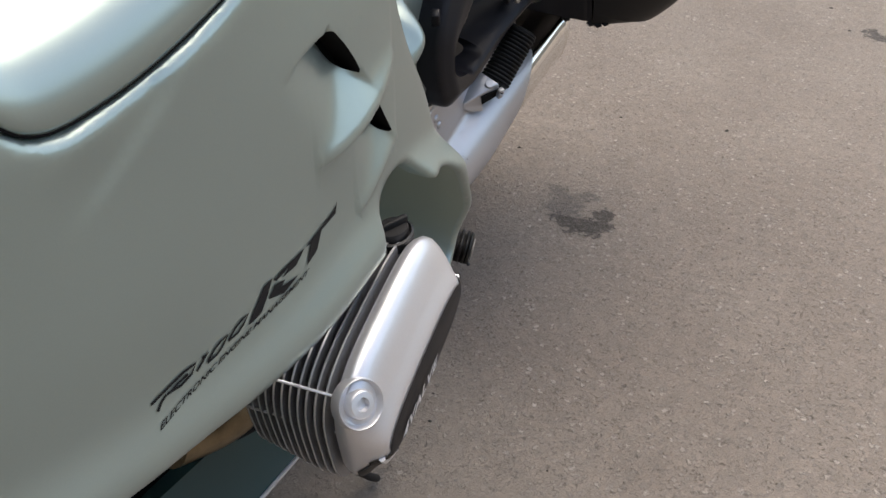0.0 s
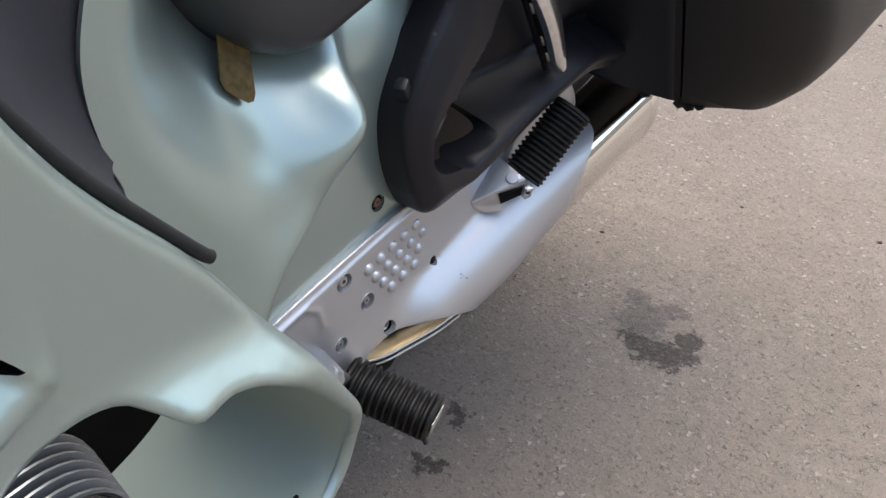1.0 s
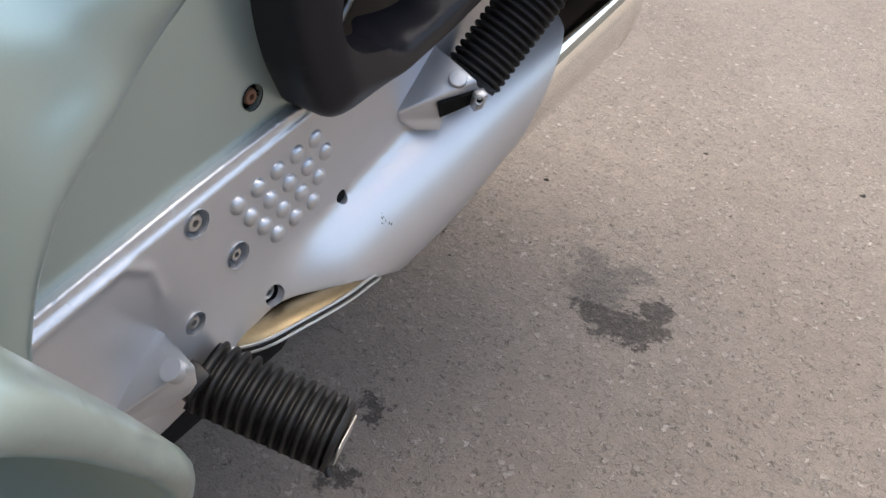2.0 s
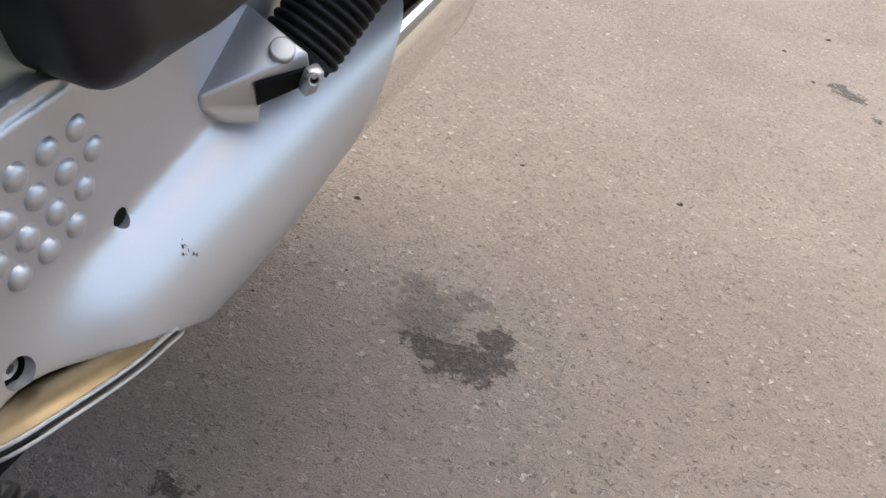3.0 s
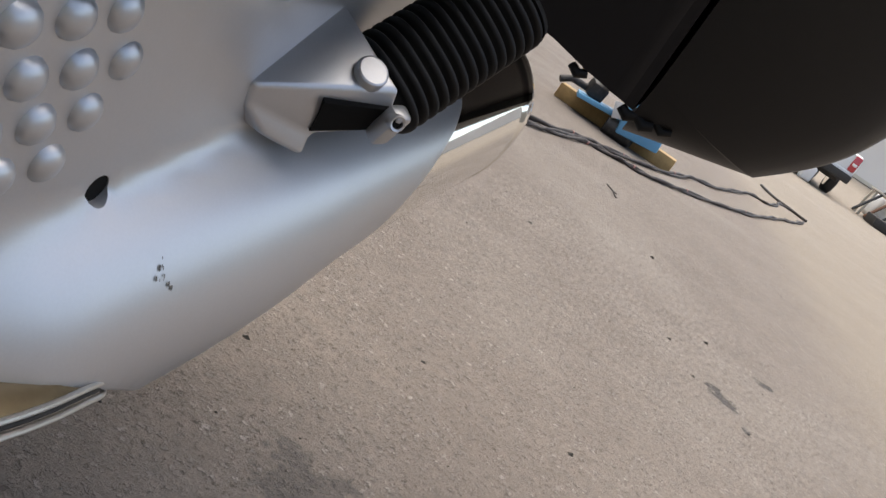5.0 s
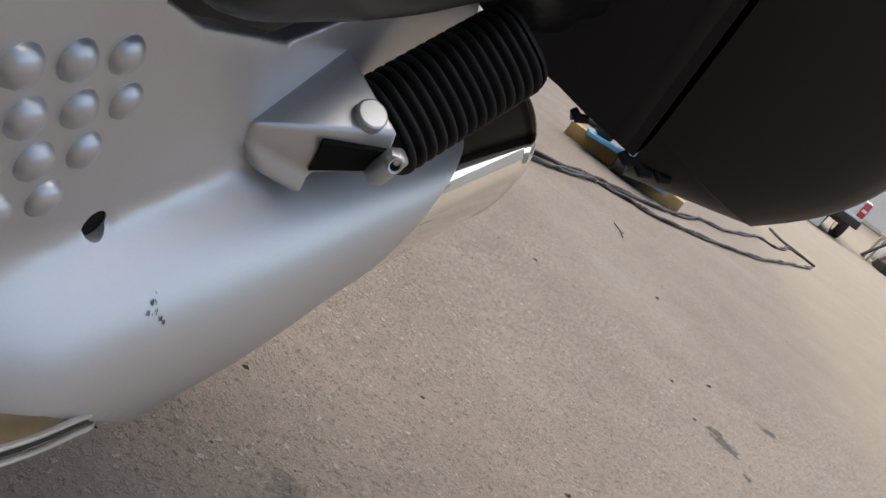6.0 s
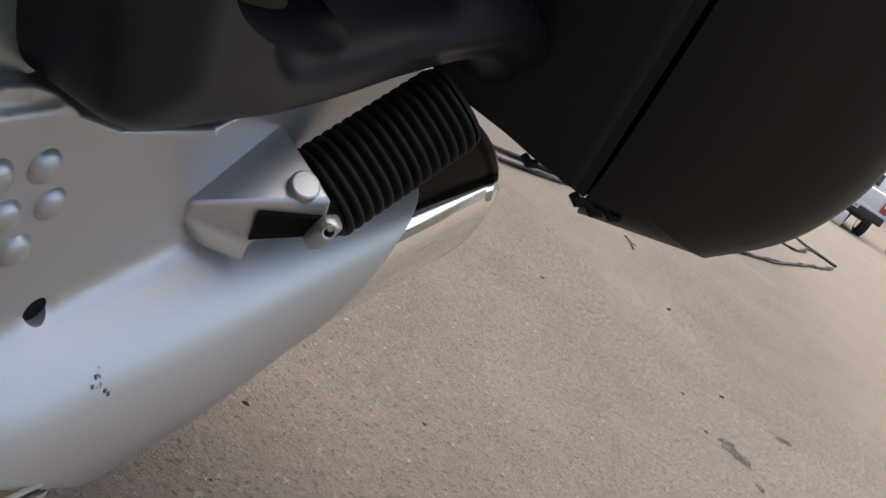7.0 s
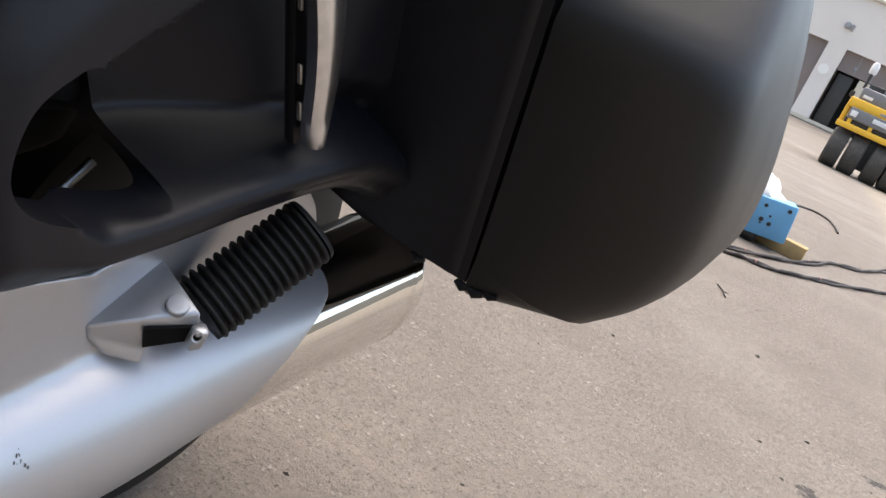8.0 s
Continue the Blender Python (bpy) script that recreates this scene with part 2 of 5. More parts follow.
# ---------------------------------------------------------------- ground
def asphalt():
    m = bpy.data.materials.new("worn_asphalt")
    m.use_nodes = True
    nt = m.node_tree
    b = nt.nodes["Principled BSDF"]
    N, L = nt.nodes.new, nt.links.new
    geo = N("ShaderNodeNewGeometry")

    def noise_at(scale, detail, rough=0.5):
        n = N("ShaderNodeTexNoise")
        n.inputs["Scale"].default_value, n.inputs["Detail"].default_value, n.inputs["Roughness"].default_value = scale, detail, rough
        L(geo.outputs["Position"], n.inputs["Vector"])
        return n.outputs["Fac"]

    def remap(v, a, b_, c, d):
        r = N("ShaderNodeMapRange")
        for i, q in enumerate((a, b_, c, d)):
            r.inputs[i + 1].default_value = q
        L(v, r.inputs[0])
        return r.outputs[0]

    def mixed(fac, one, two):
        x = N("ShaderNodeMix")
        x.data_type = "RGBA"
        if isinstance(fac, float):
            x.inputs[0].default_value = fac
        else:
            L(fac, x.inputs[0])
        for slot, v in ((6, one), (7, two)):
            if isinstance(v, tuple):
                x.inputs[slot].default_value = (*v, 1)
            else:
                L(v, x.inputs[slot])
        return x.outputs[2]

    def math_of(op, a, c):
        x = N("ShaderNodeMath")
        x.operation = op
        for i, v in enumerate((a, c)):
            if isinstance(v, (int, float)):
                x.inputs[i].default_value = v
            else:
                L(v, x.inputs[i])
        return x.outputs[0]

    # stones in the binder: cells of several sizes with broken outlines, each its own tone
    jit = N("ShaderNodeTexNoise")
    jit.inputs["Scale"].default_value, jit.inputs["Detail"].default_value = 170, 4
    L(geo.outputs["Position"], jit.inputs["Vector"])
    bent = N("ShaderNodeVectorMath")
    bent.operation = "MULTIPLY_ADD"
    L(jit.outputs["Color"], bent.inputs[0])
    bent.inputs[1].default_value = (0.017, 0.017, 0.0)
    L(geo.outputs["Position"], bent.inputs[2])

    def cells(scale, shift, reach, pick, soft=0.12):
        v = N("ShaderNodeTexVoronoi")
        v.inputs["Scale"].default_value = scale
        mv = N("ShaderNodeVectorMath")
        mv.operation = "MULTIPLY_ADD"
        L(bent.outputs[0], mv.inputs[0])
        mv.inputs[1].default_value = (1, 1, 0.0)
        mv.inputs[2].default_value = (shift, shift * 1.7, 0)
        L(mv.outputs[0], v.inputs["Vector"])
        sp = N("ShaderNodeSeparateColor")
        L(v.outputs["Color"], sp.inputs[0])
        # stones of differing size
        rad = remap(sp.outputs[2], 0, 1, reach * 0.6, reach)
        near = remap(math_of("DIVIDE", v.outputs["Distance"], rad), 1.0 - soft, 1.0 + soft, 1, 0)
        return math_of("MULTIPLY", near, remap(sp.outputs[1], pick, pick + 0.04, 0, 1)), sp.outputs[0]

    patchy = remap(noise_at(7.0, 5, 0.6), 0.35, 0.65, 0.35, 1.0)
    binder = mixed(remap(noise_at(2.2, 6, 0.6), 0.3, 0.7, 0, 1), (0.262, 0.210, 0.172), (0.338, 0.280, 0.234))
    binder = mixed(remap(noise_at(30, 6, 0.7), 0.3, 0.7, 0, 0.5), binder, (0.155, 0.135, 0.117))
    binder = mixed(remap(noise_at(520, 3), 0.4, 0.75, 0, 0.25), binder, (0.12, 0.108, 0.096))
    m1, t1 = cells(210.0, 0.0, 0.42, 0.45)
    m2, t2 = cells(120.0, 3.1, 0.40, 0.62)
    m3, t3 = cells(84.0, 7.7, 0.36, 0.40)
    c = mixed(math_of("MULTIPLY", m1, math_of("MULTIPLY", patchy, 0.40)), binder, mixed(t1, (0.17, 0.152, 0.136), (0.36, 0.335, 0.305)))
    c = mixed(math_of("MULTIPLY", m2, math_of("MULTIPLY", patchy, 0.72)), c, mixed(t2, (0.17, 0.148, 0.13), (0.46, 0.41, 0.36)))
    c = mixed(math_of("MULTIPLY", m3, math_of("MULTIPLY", patchy, 0.78)), c, mixed(t3, (0.18, 0.155, 0.135), (0.56, 0.50, 0.44)))
    p1, _ = cells(112.0, 13.3, 0.30, 0.80)
    p2, _ = cells(190.0, 17.9, 0.36, 0.74)
    pits = math_of("MAXIMUM", p1, math_of("MULTIPLY", p2, 0.7))
    c = mixed(math_of("MULTIPLY", pits, 0.60), c, (0.085, 0.066, 0.052))
    grit = remap(noise_at(330, 5, 0.75), 0.36, 0.64, 0, 1)
    c = mixed(math_of("MULTIPLY", remap(noise_at(330, 5, 0.75), 0.50, 0.68, 0, 1), 0.14), c, (0.38, 0.335, 0.29))
    c = mixed(math_of("MULTIPLY", remap(noise_at(420, 5, 0.75), 0.42, 0.30, 0, 1), 0.16), c, (0.085, 0.070, 0.058))
    cell = N("ShaderNodeTexVoronoi")
    cell.inputs["Scale"].default_value = 250
    L(bent.outputs[0], cell.inputs["Vector"])
    tone = N("ShaderNodeSeparateColor")
    L(cell.outputs["Color"], tone.inputs[0])
    near = math_of("MULTIPLY", patchy, 0.14)
    c = mixed(math_of("MULTIPLY", remap(tone.outputs[0], 0.72, 0.95, 0, 1), near), c, (0.46, 0.41, 0.36))
    c = mixed(math_of("MULTIPLY", remap(tone.outputs[0], 0.30, 0.10, 0, 1), near), c, (0.11, 0.088, 0.070))
    in_s, in_b = m1, math_of("MAXIMUM", m2, m3)
    # paler dusty areas
    c = mixed(remap(noise_at(0.55, 4), 0.5, 0.68, 0, 0.35), c, (0.40, 0.36, 0.31))
    # a drift of sandy dust along the yard's edge
    xyz = N("ShaderNodeSeparateXYZ")
    L(geo.outputs["Position"], xyz.inputs[0])
    drift = remap(math_of("ADD", xyz.outputs[0], math_of("MULTIPLY", noise_at(1.3, 6, 0.6), 0.5)), 1.30, 1.75, 0, 0.42)
    c = mixed(math_of("MULTIPLY", drift, remap(xyz.outputs[1], 1.2, 2.6, 0, 1)), c, (0.43, 0.36, 0.265))
    # oil stains with ragged outlines
    warp = N("ShaderNodeTexNoise")
    warp.inputs["Scale"].default_value, warp.inputs["Detail"].default_value, warp.inputs["Roughness"].default_value = 40, 9, 0.72
    L(geo.outputs["Position"], warp.inputs["Vector"])
    off = N("ShaderNodeVectorMath")
    off.operation = "MULTIPLY_ADD"
    L(warp.outputs["Color"], off.inputs[0])
    off.inputs[1].default_value = (0.15, 0.12, 0)
    off.inputs[2].default_value = (-0.075, -0.06, 0)
    pos = N("ShaderNodeVectorMath")
    pos.operation = "ADD"
    L(geo.outputs["Position"], pos.inputs[0])
    L(off.outputs[0], pos.inputs[1])

    def blots(spots):
        best = None
        for x, y, r in spots:
            d = N("ShaderNodeVectorMath")
            d.operation = "DISTANCE"
            L(pos.outputs[0], d.inputs[0])
            d.inputs[1].default_value = (x, y, 0)
            q = math_of("DIVIDE", d.outputs["Value"], r)
            best = q if best is None else math_of("MINIMUM", best, q)
        return best

    grey = blots(((0.072, 0.505, 0.046), (0.035, 0.560, 0.020), (0.105, 0.562, 0.022), (0.06, 0.535, 0.03)))
    c = mixed(math_of("MULTIPLY", remap(grey, 0.75, 1.2, 0.8, 0), remap(noise_at(90, 5, 0.7), 0.3, 0.6, 0.45, 1.0)), c, (0.100, 0.089, 0.082))
    dark = blots(((0.160, 0.500, 0.030), (0.155, 0.462, 0.032), (0.115, 0.448, 0.030), (0.080, 0.460, 0.022), (0.165, 0.425, 0.012), (0.66, 1.765, 0.035), (0.635, 1.80, 0.025), (0.81, 2.13, 0.03),
                  (-0.03, 0.04, 0.022), (-0.05, 0.14, 0.018), (0.71, 1.66, 0.012)))
    c = mixed(math_of("MULTIPLY", remap(dark, 0.75, 1.08, 0.95, 0), remap(noise_at(120, 5, 0.7), 0.3, 0.5, 0.5, 1.0)), c, (0.034, 0.026, 0.020))
    # the whole a little darker with age
    c = mixed(0.20, c, (0.03, 0.026, 0.022))
    L(c, b.inputs["Base Color"])
    L(remap(dark, 0.7, 1.1, 0.72, 0.85), b.inputs["Roughness"])
    h = math_of("ADD", math_of("MULTIPLY", in_s, 0.15), math_of("MULTIPLY", in_b, 0.7))
    h = math_of("ADD", h, math_of("MULTIPLY", grit, 0.2))
    h = math_of("ADD", h, math_of("MULTIPLY", tone.outputs[0], 0.3))
    h = math_of("SUBTRACT", h, math_of("MULTIPLY", pits, 1.4))
    h = math_of("ADD", h, math_of("MULTIPLY", noise_at(45, 6, 0.7), 0.9))
    bp = N("ShaderNodeBump")
    bp.inputs["Strength"].default_value = 1.0
    bp.inputs["Distance"].default_value = 0.0030
    L(h, bp.inputs["Height"])
    L(bp.outputs[0], b.inputs["Normal"])
    return m


ASPHALT = asphalt()


def rise(y):
    """The yard climbs gently towards the far building."""
    return 0.0014 * max(0.0, min(y, 46.0) - 18.0) ** 2


def ground():
    bm = bmesh.new()
    xs = [-400, -120, -40, -15, -6, -2, 0, 2, 6, 15, 40, 120, 400]
    ys = [-400, -120, -40, -12, -4, 0, 4, 8, 12, 18, 20, 22, 24, 26, 28, 30, 33, 36, 40, 46, 60, 150, 500]
    rows = [[bm.verts.new((x, y, rise(y))) for x in xs] for y in ys]
    for a, b in zip(rows, rows[1:]):
        for i in range(len(xs) - 1):
            bm.faces.new((a[i], a[i + 1], b[i + 1], b[i]))
    ob = part("ground", bm, ASPHALT)
    tagged(ob, "worn grey-brown asphalt yard with pale stone chips", "ground", kind="structure")


ground()

# unseen walls, added to hold back skylight and darken reflections
BLOCKER = material("plain_blocker_wall", (0.20, 0.19, 0.17), 0.9, grain=0.05, grain_scale=30, blotch=0.12, blotch_scale=0.5)
for nm, size, at in (("blocker_west", (0.3, 40, 4.2), (-3.4, -8.0, 2.1)), ("blocker_east", (0.3, 70, 3.6), (17.0, -8.0, 1.8)), ("blocker_south", (40, 0.3, 5.0), (2.0, -5.5, 2.5))):
    tagged(part(nm, block(size, pose(*at)), BLOCKER, smooth=False), "unseen plain wall that blocks skylight", "wall", kind="structure")

# ================================================================ motorcycle
bike = thing("motorcycle", "pale sage-green touring motorcycle parked on asphalt", "motorcycle", (-0.15, -0.45, 0))
MID = -0.25


# ---- side fairing
SEAM = [(-1.16, 1.02), (-0.98, 1.0), (-0.90, 0.975), (-0.862, 0.945), (-0.846, 0.922), (-0.832, 0.910), (-0.81, 0.906), (-0.761, 0.911),
        (-0.70, 0.926), (-0.62, 0.955)]
REAR = [(-0.53, 0.94), (-0.482, 0.842), (-0.456, 0.797), (-0.409, 0.733), (-0.364, 0.655), (-0.325, 0.585), (-0.304, 0.545), (-0.293, 0.510), (-0.294, 0.480), (-0.312, 0.456), (-0.360, 0.441), (-0.45, 0.436)]
ARCH = [(-0.45, 0.448), (-0.370, 0.453), (-0.328, 0.464), (-0.309, 0.484), (-0.308, 0.510), (-0.319, 0.545), (-0.343, 0.588), (-0.367, 0.621), (-0.396, 0.649), (-0.422, 0.662), (-0.446, 0.666), (-0.462, 0.682), (-0.478, 0.697),
        (-0.502, 0.703), (-0.527, 0.700), (-0.545, 0.691), (-0.554, 0.672)]
LIP = [(-0.558, 0.657), (-0.60, 0.656), (-0.664, 0.652), (-0.733, 0.651), (-0.789, 0.659), (-0.85, 0.672), (-0.95, 0.70), (-1.16, 0.79)]
fair_outline = spline(SEAM + REAR, 6) + spline(ARCH, 4) + spline(LIP, 4)

# each louvre: its opening, the upper border of its hollow, the line where the hollow begins, and the crest below it
LOUVRES = [
    dict(hole=[(-0.6047, 0.8708), (-0.5981, 0.8700), (-0.5892, 0.8619), (-0.5739, 0.8432), (-0.5626, 0.8267), (-0.5619, 0.8235), (-0.5702, 0.8285), (-0.5789, 0.8355), (-0.5925, 0.8530), (-0.6022, 0.8660)],
         top=[(-0.6652, 0.8587), (-0.6344, 0.8682), (-0.6047, 0.8720), (-0.585, 0.864)], hinge=((-0.6652, 0.8587), (-0.6231, 0.7884)), mouth=((-0.6022, 0.8660), (-0.5789, 0.8355)),
         crest=[(-0.6254, 0.7850), (-0.6031, 0.7865), (-0.5792, 0.7905), (-0.5488, 0.7970), (-0.5277, 0.8040), (-0.5113, 0.8120)], deep=0.017, high=0.0105, slope=0.62),
    dict(hole=[(-0.5441, 0.7885), (-0.5383, 0.7890), (-0.5320, 0.7841), (-0.5231, 0.7698), (-0.5119, 0.7511), (-0.5140, 0.7496), (-0.5256, 0.7575), (-0.5368, 0.7730)],
         top=[(-0.5980, 0.7790), (-0.5700, 0.7850), (-0.5400, 0.7915), (-0.528, 0.785)], hinge=((-0.5900, 0.7782), (-0.5709, 0.7199)), mouth=((-0.5420, 0.7860), (-0.5256, 0.7575)),
         crest=[(-0.5740, 0.7150), (-0.5560, 0.7215), (-0.5330, 0.7300), (-0.5168, 0.7350), (-0.5047, 0.7390)], deep=0.014, high=0.0045, slope=0.55),
]


def beyond(y, z, a, b):
    """The signed distance from the line a-b, positive to its rear side."""
    dy, dz = b[0] - a[0], b[1] - a[1]
    ln = math.hypot(dy, dz)
    return -((y - a[0]) * dz - (z - a[1]) * dy) / ln


def louvre(y, z, hole, top, hinge, mouth, crest, deep, high, slope):
    """The hollow that leads into a louvre, and the blade that rises below it."""
    w0, w1 = beyond(y, z, *hinge), beyond(y, z, *mouth)
    w = np.clip(w0 / (w0 - w1 + 1e-9), 0, 1) * (w0 > 0)
    low = np.array(crest)
    crest_z = np.interp(y, low[:, 0], low[:, 1])
    roof = np.array(top)
    roof_z = np.interp(y, roof[:, 0], roof[:, 1])
    floor = -deep * w ** 1.7 * smoothstep(0.009, -0.0005, w1) * smoothstep(-0.0010, 0.0055, roof_z - z) * (z > crest_z - 0.002)
    k = np.clip((y - low[0, 0]) / (low[-1, 0] - low[0, 0]), 0, 1)
    h = high * np.sin(np.pi * np.clip(0.08 + 0.87 * k, 0, 1)) ** 0.8 * smoothstep(low[0, 0] - 0.004, low[0, 0] + 0.006, y) * smoothstep(low[-1, 0] + 0.006, low[-1, 0] - 0.004, y)
    up = z - crest_z
    ends = smoothstep(low[0, 0] - 0.004, low[0, 0] + 0.004, y) * smoothstep(low[-1, 0] + 0.004, low[-1, 0] - 0.004, y)
    ramp = np.where(up > 0, h - slope * np.maximum(0, up - 0.005) - 22.0 * np.minimum(up, 0.005) ** 2, h - 1.7 * np.maximum(0, -up - 0.002) - 60.0 * np.minimum(-up, 0.002) ** 2)
    ramp = np.where(ends > 0, ramp, -1.0)
    # a rounded valley where the floor meets the blade
    soft = 0.0055
    d = floor - ramp
    return (floor + ramp + np.sqrt(d * d + soft * soft)) / 2 * np.where(ramp > -0.03, 1, 0) + floor * np.where(ramp > -0.03, 0, 1)


def fairing_x(y, z):
    x = 0.181 - np.where(y < -0.62, 0.25, 0.42) * (y + 0.62) ** 2
    x = x - 1.1 * np.maximum(0, z - 0.86) ** 2 - 0.12 * np.maximum(0, 0.545 - z)
    x = x - 0.7 * np.maximum(0, 0.80 - z) ** 2 * smoothstep(-0.62, -0.80, y)
    # rolled shoulder under the seam
    ds = to_line(y, z, spline(SEAM, 6), closed=False)
    x = x + 0.0036 * np.exp(-(np.maximum(0, ds - 0.003) / 0.026) ** 2)
    # bulge along the lower lip and over the cylinder arch
    dl = to_line(y, z, spline(LIP, 4), closed=False)
    x = x + 0.017 * np.exp(-(np.maximum(0, dl - 0.012) / 0.026) ** 2)
    # flat flare over the arch, below a soft crease
    below = ((y + 0.463) * -0.303 - (z - 0.7015) * 0.953) / 0.030
    brow = np.log1p(np.exp(9 * below)) / 9 - np.log1p(np.exp(9 * (below - 1))) / 9
    x = x + (0.024 + 0.045 * np.clip(y + 0.50, 0, 0.20)) * brow * smoothstep(-0.525, -0.44, y) * (0.6 + 0.4 * smoothstep(0.48, 0.57, z))
    # fold below the shoulder
    cy, cz, dy, dz = -0.811, 0.861, 0.065, 0.036
    ln = math.hypot(dy, dz)
    u = ((y - cy) * dy + (z - cz) * dz) / ln / ln
    v = (-(y - cy) * dz + (z - cz) * dy) / ln
    x = x - 0.0022 * smoothstep(0.0, 0.009, v) * smoothstep(0.040, 0.012, v) * smoothstep(-0.35, 0.15, u) * smoothstep(1.15, 0.8, u)
    for one in LOUVRES:
        x = x + louvre(y, z, **one)
    return x


holes = [spline(one["hole"], 4, True) for one in LOUVRES]
fairing = part("side_fairing", sheet(fair_outline, flat(fairing_x), holes, grid=0.009, edge=0.007, rim=0.009, thick=0.02,
                                     lines=[[(p[0], p[1] + d) for p in one["crest"]] for one in LOUVRES for d in (0.001, -0.0015, -0.004, -0.006)]
                                     + [[(p[0], p[1] - d) for p in one["top"]] for one in LOUVRES for d in (-0.001, 0.0005, 0.002, 0.0035, 0.0055)],
                                     dense=[(-0.580, 0.795, 0.095, 0.085, 0.0027), (-0.78, 0.88, 0.06, 0.05, 0.004)]), SAGE, bike, "satin sage-green fairing with two louvres", angle=70)
# inner walls of the louvres are coloured near black for their shade
fairing.data.materials.append(CAVITY)
for f in fairing.data.polygons:
    if abs(f.normal.x) < 0.6:
        q = f.center
        for h in holes:
            if to_line(np.array([q.y]), np.array([q.z]), h)[0] < 0.003 and q.x < fairing_x(np.array([q.y]), np.array([q.z]))[0] - 0.004:
                f.material_index = 1
# added near-black backing, so that the louvres look deep in shade
part("louvre_backing", block((0.02, 0.10, 0.17), pose(0.118, -0.565, 0.808, 38, 0, 0), 0.005), CAVITY, bike)

# upper fairing beyond the seam
seam = spline(SEAM, 6)
rows = []
for up, inn in ((0.0018, 0.012), (0.0022, 0.003), (0.006, 0.001), (0.018, 0.003), (0.030, 0.009), (0.041, 0.020), (0.047, 0.034), (0.049, 0.046)):
    rows.append([(float(0.181 - 0.25 * (p[0] + 0.62) ** 2 - inn), p[0] - up * 0.15, p[1] + up) for p in seam])
upper = part("upper_fairing", loft(rows, closed=False), SAGE, bike, angle=70)
rows = []
for up, inn in ((0.044, 0.047), (0.050, 0.060), (0.064, 0.10), (0.075, 0.17), (0.075, 0.30)):
    rows.append([(float(0.181 - 0.25 * (p[0] + 0.62) ** 2 - inn), p[0] - up * 0.15, p[1] + up) for p in seam])
part("windscreen_base", loft(rows, closed=False), PALE, bike, "pale glossy base of the windscreen", angle=70)

part("seam_gap", tube([(float(0.181 - 0.25 * (p[0] + 0.62) ** 2 - 0.004), p[0], p[1] + 0.0015) for p in seam], 0.0012, 8), CAVITY, fairing)

# duct behind the cylinder
duct_rim = spline(ARCH[9:0:-1] + [(-0.45, 0.448), (-0.52, 0.445)], 5)
rim3 = []
for p in duct_rim:
    rim3.append(np.array((float(fairing_x(np.array([p[0]]), np.array([p[1]]))[0]) - 0.0088, p[0], p[1])))
rows, cur = [], rim3
for k, dx in ((0.0, 0.0), (0.004, 0.003), (0.010, 0.010), (0.022, 0.026), (0.042, 0.050), (0.072, 0.080), (0.115, 0.112), (0.18, 0.142)):
    rows.append([(p[0] - dx, p[1] + (-0.46 - p[1]) * k, p[2] + (0.55 - p[2]) * k) for p in cur])
    for _ in range(4 if k else 1):
        cur = [cur[0]] + [(cur[i - 1] + 2 * cur[i] + cur[i + 1]) / 4 for i in range(1, len(cur) - 1)] + [cur[-1]]
duct = part("cylinder_duct", loft(rows, closed=False), SAGE_DUCT, bike, "sage-green duct wall behind the cylinder", angle=80)
duct_tree = BVHTree.FromPolygons([v.co for v in duct.data.vertices], [list(f.vertices) for f in duct.data.polygons])
slot = []
for k in np.linspace(0, 1, 9):
    hit = duct_tree.ray_cast(Vector((0.132 + 0.010 * k, -0.343 - 0.044 * k, 0.53)), Vector((0, 0, -1)))[0]
    slot.append((hit.x, hit.y, hit.z - 0.0015) if hit else (0.128, -0.335 - 0.046 * k, 0.452))
# black bar laid on the duct wall for the slot's shaded inside
part("drain_slot", tube(slot, [0.002, 0.0036] + [0.0044] * 5 + [0.0036, 0.002], 10), CAVITY, duct, "black drain slot")

# decals
base = Matrix(((0, 0, 1, 0.0), (1, 0, 0, 0), (0, 1, 0, 0), (0, 0, 0, 1)))


def on_fairing(ob, lift=0.0006, fn=None):
    """Lays lettering on the curved panel."""
    bm = bmesh.new()
    bm.from_mesh(ob.data)
    bmesh.ops.triangulate(bm, faces=bm.faces)
    for _ in range(4):
        long = [e for e in bm.edges if e.calc_length() > 0.004]
        if not long:
            break
        bmesh.ops.subdivide_edges(bm, edges=long, cuts=1)
        bmesh.ops.triangulate(bm, faces=bm.faces)
    bm.to_mesh(ob.data)
    bm.free()
    for v in ob.data.vertices:
        v.co.x = float((fn or fairing_x)(np.array([v.co.y]), np.array([v.co.z]))[0]) + lift
    return ob


def marking(outline=None, stroke=None, width=0.0011):
    """A dark decal on the fairing: a filled outline, or a stroke of even width."""
    bm = bmesh.new()
    if outline:
        bm.faces.new([bm.verts.new((0, y, z)) for y, z in outline])
    else:
        line = [np.array(p) for p in stroke]
        sides = []
        for i, p in enumerate(line):
            d = line[min(i + 1, len(line) - 1)] - line[max(i - 1, 0)]
            d = d / np.linalg.norm(d)
            n = np.array((-d[1], d[0])) * width / 2
            sides.append((bm.verts.new((0, *(p + n))), bm.verts.new((0, *(p - n)))))
        for (a, b), (c, d) in zip(sides, sides[1:]):
            bm.faces.new((a, b, d, c))
    on_fairing(part("fairing_lettering", bm, DECAL, fairing, smooth=False))


